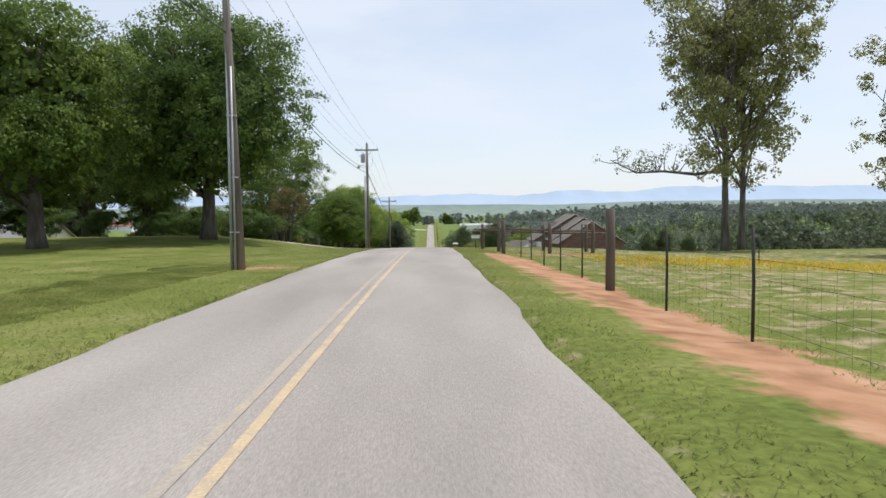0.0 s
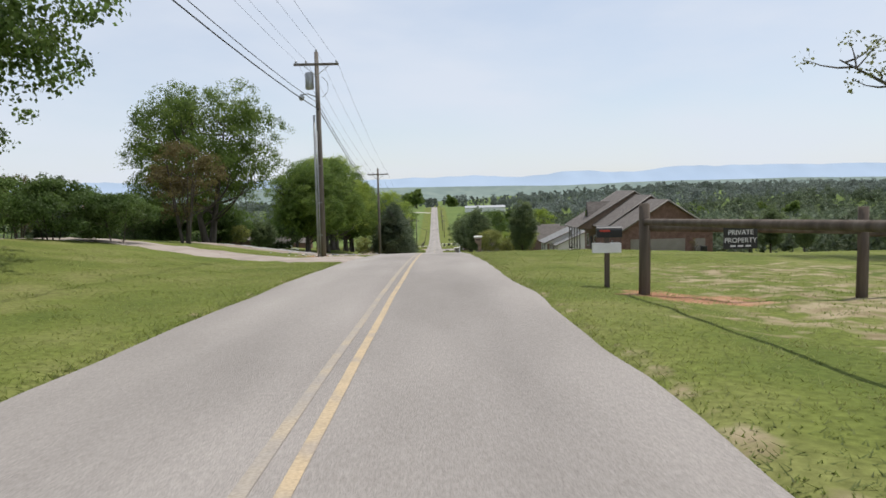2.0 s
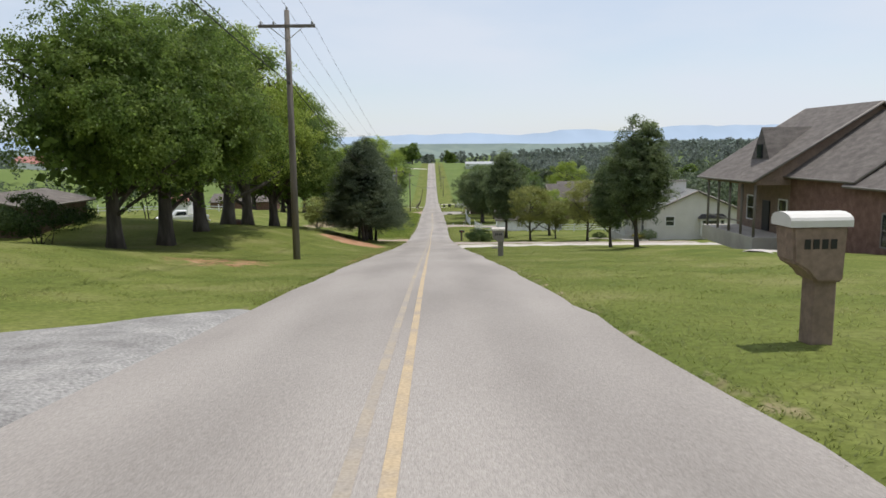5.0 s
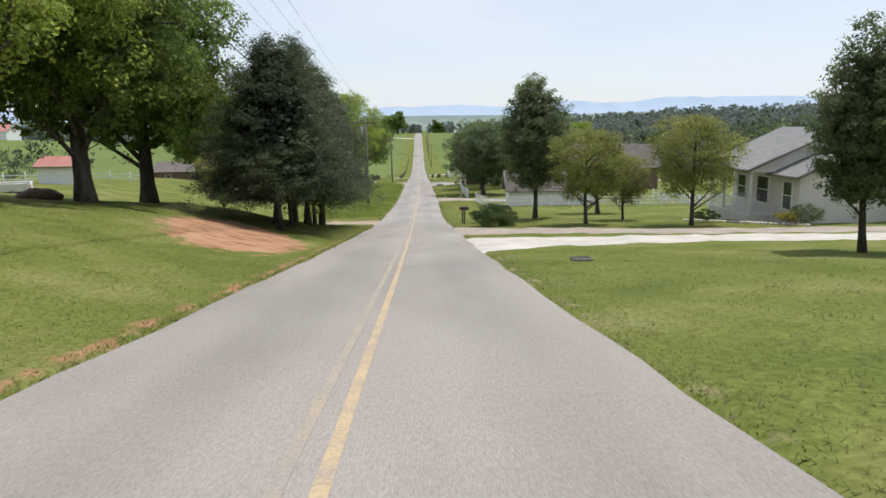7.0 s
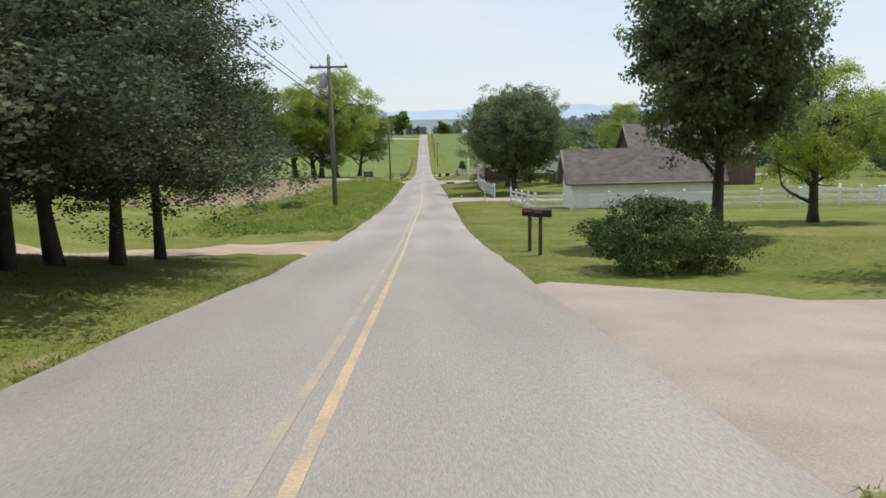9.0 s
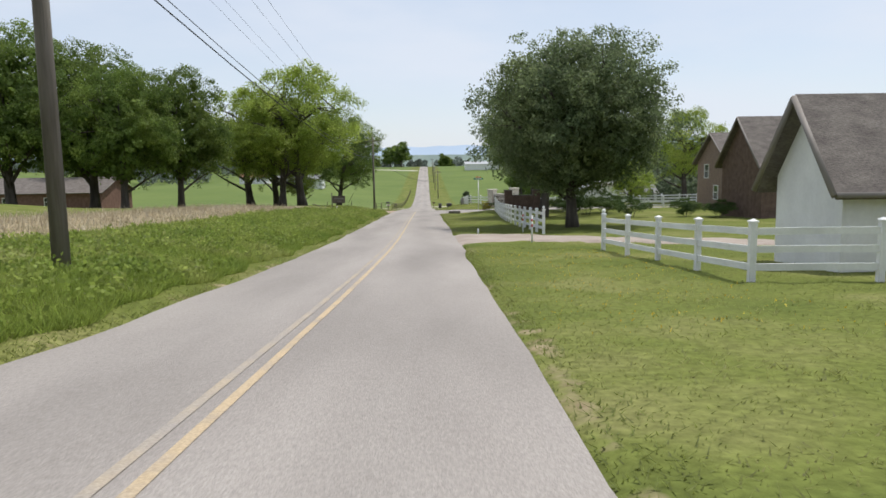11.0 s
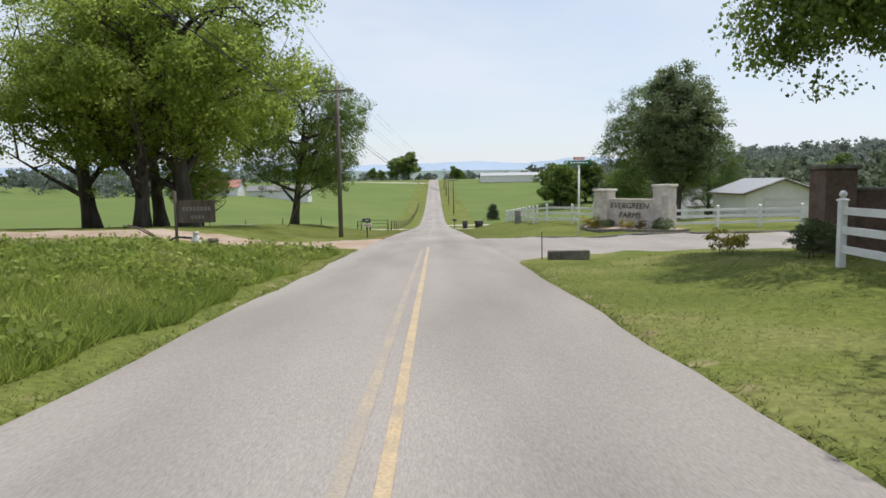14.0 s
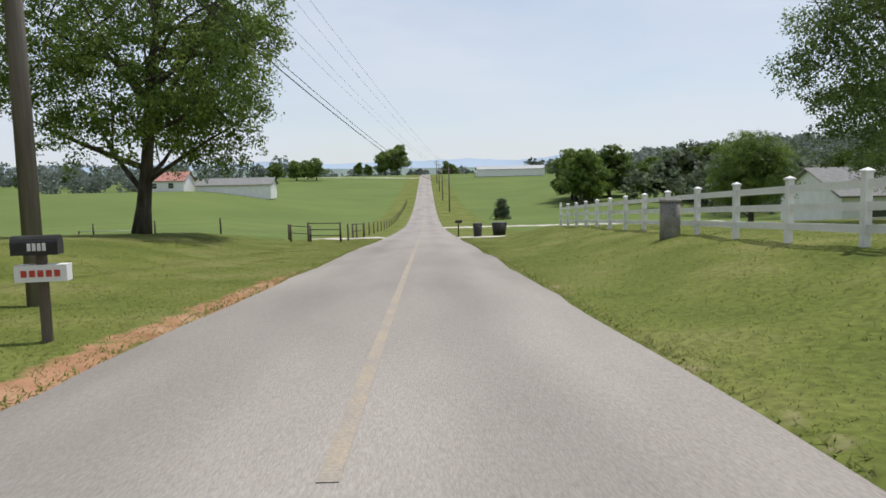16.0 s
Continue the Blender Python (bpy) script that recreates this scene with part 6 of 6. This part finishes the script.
plant("bush", -8.5, 198.5, 0.6, label="low tangle of weeds on the bank", tall=0.6)
KINDS["twig_bush"] = lambda: grow(23, "bush", "bare reddish multi-stemmed shrub before the garage", 2.4, 0.8, 0.1, "rust_leaf", 60, 10, 0.08, stem=0.1, stems=6, limbs=18, shape="fan", spread=0.1, category="bush")
for x in (24.1, 30.0):
    plant("twig_bush", x, 117.0, 0.9)

# rocks at the pole's base
rng = random.Random(8)
for k in range(210):
    bm = bmesh.new()
    bmesh.ops.create_icosphere(bm, subdivisions=1, radius=1.0)
    for v in bm.verts:
        v.co *= rng.uniform(0.75, 1.2)
    r = 0.025 + 0.09 * rng.random() ** 3
    y = rng.uniform(73.8, 87.0)
    x = rng.uniform(-8.2, -4.6) if y < 79 else rng.uniform(-10.5, -4.0)
    bmesh.ops.scale(bm, vec=(r * rng.uniform(0.8, 1.5), r, r * 0.6), verts=bm.verts)
    ob = part("rock", bm, M["stone"] if rng.random() < (0.8 if y < 79 else 0.12) else M["gravel"])
    ob.matrix_basis = pose(x, y, float(sunk(x, y)) + r * 0.35, 0, 0, rng.uniform(0, 360))
    tagged(ob, "rough grey rock of the loose rubble", "rock", "riprap rocks")

# bins and pasture things far down the road
for x, y, w in ((3.6, 332, 0.35), (5.6, 336, 0.6)):
    ob = empty("trash_bin", x, y, gz(x, y), "dark grey wheeled trash bin by the road", "bin")
    tube("bin_body", [(0, 0, 0.0), (0, 0, 0.95)], [w * 0.8, w], M["steel_dark"], ob, sides=8)
    tube("lid", [(0, 0, 0.95), (0, 0, 1.03)], [w * 1.06, w * 0.9], M["black"], ob, sides=8)
tb = empty("trash_bin", 31.6, 118.1, gz(31.6, 118.1), "black trash bin beside the garage door", "bin")
a_box("bin_body", (-0.3, 0.3, -0.3, 0.3, 0, 1.0), M["black"], tb, bevel=0.04)
a_box("lid", (-0.33, 0.33, -0.34, 0.33, 1.0, 1.08), M["black"], tb, bevel=0.02)
plant("conifer", 13.1, 405, 0.66, tall=0.85)


# ---- parked cars ----
def car(x, y, turn, paint, label):
    ob = empty("car", x, y, gz(x, y), label, "car", turn=turn)
    prof = [(-2.3, 0.35), (-2.3, 0.8), (-1.6, 0.92), (-0.9, 1.4), (0.6, 1.42), (1.4, 0.95), (2.2, 0.8), (2.3, 0.4)]
    bm = bmesh.new()
    ends = [[bm.verts.new((p[0], s * (0.88 if p[1] < 1.1 else 0.72), p[1])) for p in prof] for s in (-1, 1)]
    bm.faces.new(ends[0])
    bm.faces.new(ends[1][::-1])
    for i in range(len(prof)):
        j = (i + 1) % len(prof)
        bm.faces.new((ends[0][j], ends[0][i], ends[1][i], ends[1][j]))
    bmesh.ops.recalc_face_normals(bm, faces=bm.faces)
    bmesh.ops.bevel(bm, geom=bm.edges[:], offset=0.05, segments=2, affect="EDGES")
    part("body", bm, M[paint], ob, smooth=False)
    for s in (-1, 1):
        a_box("side_window", (-0.75, 0.55, s * 0.8 - 0.02, s * 0.8 + 0.02, 0.98, 1.3), M["glass"], ob)
        for wx in (-1.4, 1.4):
            wheel = tube("wheel", [(wx, s * 0.72, 0.33), (wx, s * 0.9, 0.33)], 0.33, M["black"], ob, sides=18)
            tube("rim", [(wx, s * 0.88, 0.33), (wx, s * 0.92, 0.33)], 0.2, M["galv"], wheel, sides=14)
    return ob


car(-46, 85, 8, "black", "black sedan parked behind the old oak")
car(-41.3, 87, 8, "galv", "silver sedan parked behind the old oak")


def soil_heap(x, y):
    bm = bmesh.new()
    bmesh.ops.create_icosphere(bm, subdivisions=3, radius=1.0)
    for v in bm.verts:
        v.co = Vector((v.co.x * 1.15, v.co.y * 0.9, max(-0.15, v.co.z * 0.55))) * (1 + 0.16 * noise.noise(v.co * 2.2))
    ob = part("soil_heap", bm, M["mulch"], smooth=True)
    ob.matrix_basis = pose(x, y, gz(x, y))
    return tagged(ob, "low heap of dark soil on the grass", "soil heap")


def pickup(x, y, turn):
    """A white pickup: cab, hood, open bed with a tailgate, windows, lamps and wheels; the nose points along +x."""
    ob = empty("pickup", x, y, gz(x, y), "white pickup parked on the dirt driveway", "pickup", turn=turn)
    bm = bmesh.new()
    box(bm, -2.75, 2.65, -0.95, 0.95, 0.48, 0.78, 0.05)
    part("chassis", bm, M["black"], ob)
    for nm, dims in (("hood", (1.25, 2.72, -0.93, 0.93, 0.62, 1.12)), ("bed_side", (-2.72, -0.62, -0.96, -0.88, 0.62, 1.18)), ("bed_side", (-2.72, -0.62, 0.88, 0.96, 0.62, 1.18)),
                     ("bed_floor", (-2.70, -0.62, -0.88, 0.88, 0.70, 0.76)), ("tailgate", (-2.80, -2.72, -0.94, 0.94, 0.62, 1.16)), ("door", (-0.62, 1.25, -0.95, 0.95, 0.60, 1.16))):
        a_box(nm, dims, M["white"], ob, bevel=0.03)
    bm = bmesh.new()
    low = [bm.verts.new((px, py, 1.15)) for px, py in ((-0.6, -0.9), (1.2, -0.9), (1.2, 0.9), (-0.6, 0.9))]
    top = [bm.verts.new((px, py, 1.80)) for px, py in ((-0.5, -0.74), (0.62, -0.74), (0.62, 0.74), (-0.5, 0.74))]
    bm.faces.new(low[::-1])
    bm.faces.new(top)
    for i in range(4):
        bm.faces.new((low[i], low[(i + 1) % 4], top[(i + 1) % 4], top[i]))
    bmesh.ops.bevel(bm, geom=bm.edges[:], offset=0.05, segments=2, affect="EDGES")
    cab = part("cab", bm, M["white"], ob)
    for sgn in (-1, 1):
        mesh_object("side_window", [(-0.42, sgn * 0.875, 1.24), (0.88, sgn * 0.875, 1.24), (0.52, sgn * 0.79, 1.68), (-0.40, sgn * 0.79, 1.68)], [(0, 1, 2, 3)], M["glass"], cab)
        a_box("tail_lamp", (-2.82, -2.79, sgn * 0.84 - 0.08, sgn * 0.84 + 0.08, 0.78, 1.05), M["red"], ob)
        for wx in (-1.75, 1.75):
            wheel = tube("wheel", [(wx, sgn * 0.74, 0.36), (wx, sgn * 0.96, 0.36)], 0.36, M["black"], ob, sides=18)
            tube("rim", [(wx, sgn * 0.94, 0.36), (wx, sgn * 0.975, 0.36)], 0.21, M["galv"], wheel, sides=14)
    mesh_object("rear_window", [(-0.60, -0.68, 1.24), (-0.60, 0.68, 1.24), (-0.53, 0.6, 1.68), (-0.53, -0.6, 1.68)], [(0, 1, 2, 3)], M["glass"], cab)
    a_box("bumper", (-2.92, -2.80, -0.85, 0.85, 0.48, 0.62), M["galv"], ob, bevel=0.02)
    return ob


pickup(-28.6, 167.9, 203)
soil_heap(-19.6, 157.5)


# ---- farm sign and relics under the maples ----
fs = empty("farm_sign", -9.3, 269.6, gz(-9.3, 269.6), "dark wooden farm sign hung from a post", "sign")
tube("post", [(-0.75, 0, -0.3), (-0.75, 0, 2.3)], 0.06, M["wood"], fs)
bd = a_box("board", (-0.68, 0.75, -0.03, 0.03, 1.1, 1.95), M["wood"], fs)
bars("lettering_bar", -0.5, 0.6, -0.031, 1.55, 0.16, M["trim"], bd, 8)
bars("lettering_bar", -0.2, 0.35, -0.031, 1.25, 0.13, M["trim"], bd, 4)
can = empty("milk_can", -9.6, 270.4, gz(-9.6, 270.4), "old white milk can beside the farm sign", "milk can")
tube("can", [(0, 0, 0), (0, 0, 0.45), (0, 0, 0.58), (0, 0, 0.66), (0, 0, 0.74)], [0.18, 0.18, 0.10, 0.10, 0.13], M["white"], can, sides=14)
tub = empty("barrel", -9.0, 270.6, gz(-9.0, 270.6), "small weathered barrel beside the farm sign", "barrel")
tube("staves", [(0, 0, 0), (0, 0, 0.25), (0, 0, 0.5)], [0.2, 0.23, 0.2], M["wood"], tub, sides=14)
tube("hoop", [(0, 0, 0.38), (0, 0, 0.42)], 0.235, M["steel_dark"], tub, sides=14)
plow = empty("plough", -11.0, 270.8, gz(-11.0, 270.8), "old rusty walking plough as a lawn relic", "plough")
for s in (-0.2, 0.2):
    tube("handle", [(-1.5, s, 0.95), (-0.9, s * 0.9, 0.8), (0.2, 0, 0.15)], 0.03, M["wood"], plow)
tube("beam", [(0.0, 0, 0.2), (0.5, 0, 0.45), (1.1, 0, 0.4)], 0.045, M["steel_dark"], plow)
a_box("share", (-0.1, 0.35, -0.12, 0.12, 0.0, 0.22), M["steel_dark"], plow)


# ---- far fields, woods and mountains ----
for k, (x, y, s) in enumerate(((-17.4, 727, 1.5), (-26, 735, 1.2), (-34, 700, 0.55), (-55, 640, 0.9), (-66, 645, 0.8), (-75, 640, 0.75), (-62, 655, 0.8), (-90, 760, 0.9), (-44, 745, 0.7), (18.8, 880, 1.3), (24, 885, 1.0))):
    plant("far_tree", x, y, s)
rng = random.Random(3)


def wood_line(x0, x1, y0, y1, n, kinds=("far_tree", "far_hazed"), lo=0.7, hi=1.1):
    for _ in range(n):
        u = rng.random()
        plant(rng.choice(kinds), x0 + (x1 - x0) * u + rng.uniform(-6, 6), y0 + (y1 - y0) * u + rng.uniform(-10, 10), rng.uniform(lo, hi))


wood_line(28, 66, 455, 425, 18, lo=0.75, hi=1.1)
wood_line(60, 170, 440, 380, 26, lo=0.7, hi=1.05)
wood_line(-150, -260, 610, 640, 7, lo=0.6, hi=0.9)
for px, py, ps in ((36.5, 117, 0.8), (39.5, 118, 0.95), (44, 119, 0.75), (50, 112, 0.8), (36, 84, 0.4)):
    plant("holly", px, py, ps)


def far_woods(x0, x1, y0, y1, n, lo, hi, mat, seed, label, leaf=0.9):
    """Woodland on rolling ground: many close crowns of uneven height, joined."""
    r = np.random.default_rng(seed)
    x, y = r.uniform(x0, x1, n), r.uniform(y0, y1, n)
    h = r.uniform(lo, hi, n)
    wide = h * r.uniform(0.28, 0.42, n)
    z = ground(x, y)
    k = 16
    d = r.normal(size=(n, k, 3))
    d /= np.linalg.norm(d, axis=2)[..., None]
    d *= r.uniform(0.55, 1.0, (n, k, 1))
    c = np.stack([x[:, None] + d[..., 0] * wide[:, None], y[:, None] + d[..., 1] * wide[:, None], z[:, None] + h[:, None] * (0.5 + 0.46 * d[..., 2])], -1)
    v, f = leaf_cloud(r, c.reshape(-1, 3), (np.repeat(wide, k) * 0.3).reshape(-1, 1), 12, leaf, 0.8, (0, 500, -60))
    return tagged(cloud_object("far_woods", v, f, M[mat], None), label, "woods", kind="stuff")


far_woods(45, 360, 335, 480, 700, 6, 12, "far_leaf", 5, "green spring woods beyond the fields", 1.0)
far_woods(60, 480, 480, 640, 600, 6.5, 12, "haze_leaf", 12, "distant band of spring woods tinted for haze", 1.2)
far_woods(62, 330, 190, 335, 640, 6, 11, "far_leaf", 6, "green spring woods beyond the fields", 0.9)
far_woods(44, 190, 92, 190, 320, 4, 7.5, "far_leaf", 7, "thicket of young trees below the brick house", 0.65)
far_woods(60, 620, 640, 900, 340, 6, 12, "haze_leaf", 8, "distant band of spring woods tinted for haze", 1.5)
far_woods(-620, -75, 640, 930, 260, 8, 14, "haze_leaf", 9, "distant band of spring woods tinted for haze", 1.5)
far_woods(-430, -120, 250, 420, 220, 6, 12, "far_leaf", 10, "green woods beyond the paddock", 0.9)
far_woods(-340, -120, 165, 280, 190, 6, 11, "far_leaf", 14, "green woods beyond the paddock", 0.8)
far_woods(-420, -110, 520, 640, 170, 7, 13, "haze_leaf", 13, "distant band of spring woods tinted for haze", 1.2)
far_woods(-1500, 1700, 950, 1300, 700, 12, 22, "haze_leaf", 11, "distant band of spring woods tinted for haze", 2.6)


def ridge(name, y, tall, base, seed, mat, label, lows):
    """A long mountain ridge far off."""
    xs_ = np.linspace(-5200, 5200, 261)
    top = base + tall * np.array([0.55 + 0.45 * noise.noise((x * 0.0007, seed, 0)) + 0.12 * noise.noise((x * 0.003, seed, 5)) + 0.04 * noise.noise((x * 0.012, seed, 9)) for x in xs_])
    verts, rows = [], 5
    for r in range(rows + 1):
        u = r / rows
        for x, t in zip(xs_, top):
            verts.append((x, y - 500 * (1 - u) ** 1.3 + 40 * noise.noise((x * 0.01, u * 5, seed)), -60 + (t + 60) * u))
    w = len(xs_)
    faces = [(r * w + k, r * w + k + 1, (r + 1) * w + k + 1, (r + 1) * w + k) for r in range(rows) for k in range(w - 1)]
    ob = mesh_object(name, verts, faces, mat, smooth=True)
    return tagged(ob, label, "mountain", kind="structure")


ridge("backdrop", 4300, 165, -10, 2.3, M["mountain"], "mountain ridge on the horizon with blue haze painted in", 0)
ridge("backdrop", 2600, 46, -18, 7.7, M["hill"], "distant wooded hills with painted haze before the mountains", 0)


# ---- grass ----
def turf(name, n, x_of, tall, mat, seed, label, y0=-4, y1=335, blade=0.05, slack=1.1, flat=False):
    r = np.random.default_rng(seed)
    x, y = x_of(r, n, y0, y1)
    z = sunk(x, y)
    h = tall * r.uniform(0.5, 1.4, n)
    a = r.uniform(0, 2 * math.pi, n)
    lean = r.normal(size=(n, 2)) * slack
    wx, wy = np.cos(a) * blade, np.sin(a) * blade
    v = np.stack([np.stack([x - wx, y - wy, z - 0.02], -1), np.stack([x + wx, y + wy, z - 0.02], -1),
                  np.stack([x + lean[:, 0] * h, y + lean[:, 1] * h, z + h], -1)], 1).reshape(-1, 3)
    f = np.arange(3 * n).reshape(-1, 3)
    flip = np.cross(v[1::3] - v[0::3], v[2::3] - v[0::3])[:, 2] < 0
    f[flip] = f[flip][:, ::-1]
    ob = cloud_object(name, v, f, mat, None)
    if flat:
        up = np.zeros((3 * n, 3), np.float32)
        up[:, 2] = 1
        ob.data.normals_split_custom_set_from_vertices(up)
    return tagged(ob, label, "grass", kind="stuff")


def bare(x, y):
    """Where drives and dirt lie, nothing grows."""
    b = np.zeros(len(x), bool)
    for lo, hi, side in ((63.5, 73.5, -1), (76, 101, -1), (173.5, 182.5, -1), (272, 286, -1), (143.5, 153.5, 1), (157, 167, 1), (215, 223, 1), (262.5, 282.5, 1)):
        b |= (y > lo) & (y < hi) & (np.sign(x) == side)
    b |= (x < -4.4) & (x > -10.6) & (y > 142.5) & (y < 155)
    b |= (x > 2.9) & (x < 4.6) & (y > 4) & (y < 36)
    return b


def verge(side, near, far):
    def pick(r, n, y0, y1):
        y = r.uniform(y0, y1, n)
        d = near + (far - near) * r.uniform(0, 1, n) ** 1.7
        x = centre(y) + side * (HALF + d) + 0.12 * np.sin(y * 0.9) + 0.08 * np.sin(y * 2.3)
        keep = ~bare(x, y)
        return np.where(keep, x, -6.0 - 3 * r.uniform(size=n)), np.where(keep, y, r.uniform(2, 26, n))
    return pick


turf("grass", 380000, verge(-1, -0.06, 11), 0.034, M["blade"], 1, "mown lawn grass along the road", blade=0.012, slack=1.9, flat=True)
turf("grass", 330000, verge(1, -0.06, 9), 0.034, M["blade"], 2, "mown verge grass along the road", blade=0.012, slack=1.9, flat=True)
def weeds():
    """Leafy weeds of uneven height on the bank."""
    r = np.random.default_rng(3)
    n = 4200
    y = r.uniform(186, 270, n)
    x = centre(y) - HALF - 0.65 - 7.6 * r.uniform(0, 1, n) ** 1.1
    lush = np.array([noise.noise((a * 0.5, b * 0.35, 2.0)) for a, b in zip(x, y)])
    keep = lush > -0.25
    x, y, lush = x[keep], y[keep], lush[keep]
    h = 0.11 + 0.30 * np.clip(lush + 0.4, 0, 1) * r.uniform(0.4, 1.2, len(x))
    c = np.stack([x, y, sunk(x, y) + h * 0.6], -1)
    v, f = leaf_cloud(r, c, h[:, None] * 0.75, 24, 0.1)
    return tagged(cloud_object("weeds", v, f, M["weeds"], None), "leafy green weeds on the roadside bank", "weeds", kind="stuff")


weeds()
turf("tall_grass", 230000, verge(-1, 0.5, 8.3), 0.17, M["weeds"], 3, "tall grass on the roadside bank", y0=188, y1=270, blade=0.012, slack=0.55)


def flowers(r, n, y0, y1):
    return r.uniform(7.5, 45, n), 29.5 + 3.2 * np.clip(r.normal(size=n), -2, 2)


turf("buttercups", 26000, flowers, 0.10, M["flower"], 4, "yellow buttercups in the field", blade=0.015, slack=0.7)


def fallow(r, n, y0, y1):
    return -11.8 - 9.5 * r.uniform(0, 1, n), r.uniform(200, 270, n)


turf("dry_stalks", 9000, fallow, 0.4, M["straw"], 5, "pale dry stalks on the fallow strip", blade=0.016, slack=0.4)


def dots(r, n, y0, y1):
    return r.uniform(2.4, 7.0, n), r.uniform(196, 212, n)


turf("small_flowers", 900, dots, 0.03, M["flower"], 6, "tiny yellow flowers in the mown grass", blade=0.016)
drain = empty("drain_box", 4.05, 139.8, gz(4.05, 139.8), "low dark concrete drain box in the lawn", "drain")
a_box("box_wall", (-0.28, 0.28, -0.2, 0.2, -0.2, 0.09), M["old_concrete"], drain, bevel=0.02)
for k in range(6):
    a_box("bar", (-0.23 + 0.08 * k, -0.19 + 0.08 * k, -0.15, 0.15, 0.09, 0.105), M["steel_dark"], drain)
rng = random.Random(12)
for k in range(34):
    u = k / 33
    x, y = 17.0 + 4.2 * u, 166.5 - 7.2 * u ** 1.3
    bm = bmesh.new()
    bmesh.ops.create_icosphere(bm, subdivisions=1, radius=0.16)
    for v in bm.verts:
        v.co = Vector((v.co.x * rng.uniform(0.9, 1.3), v.co.y * rng.uniform(0.8, 1.2), v.co.z * rng.uniform(0.5, 0.8)))
    ob = part("edging_stone", bm, M["stone"])
    ob.matrix_basis = pose(x, y, gz(x, y) + 0.04, 0, 0, rng.uniform(0, 360))
    tagged(ob, "pale rounded stone edging the house bed", "stone", "stones round the bed")
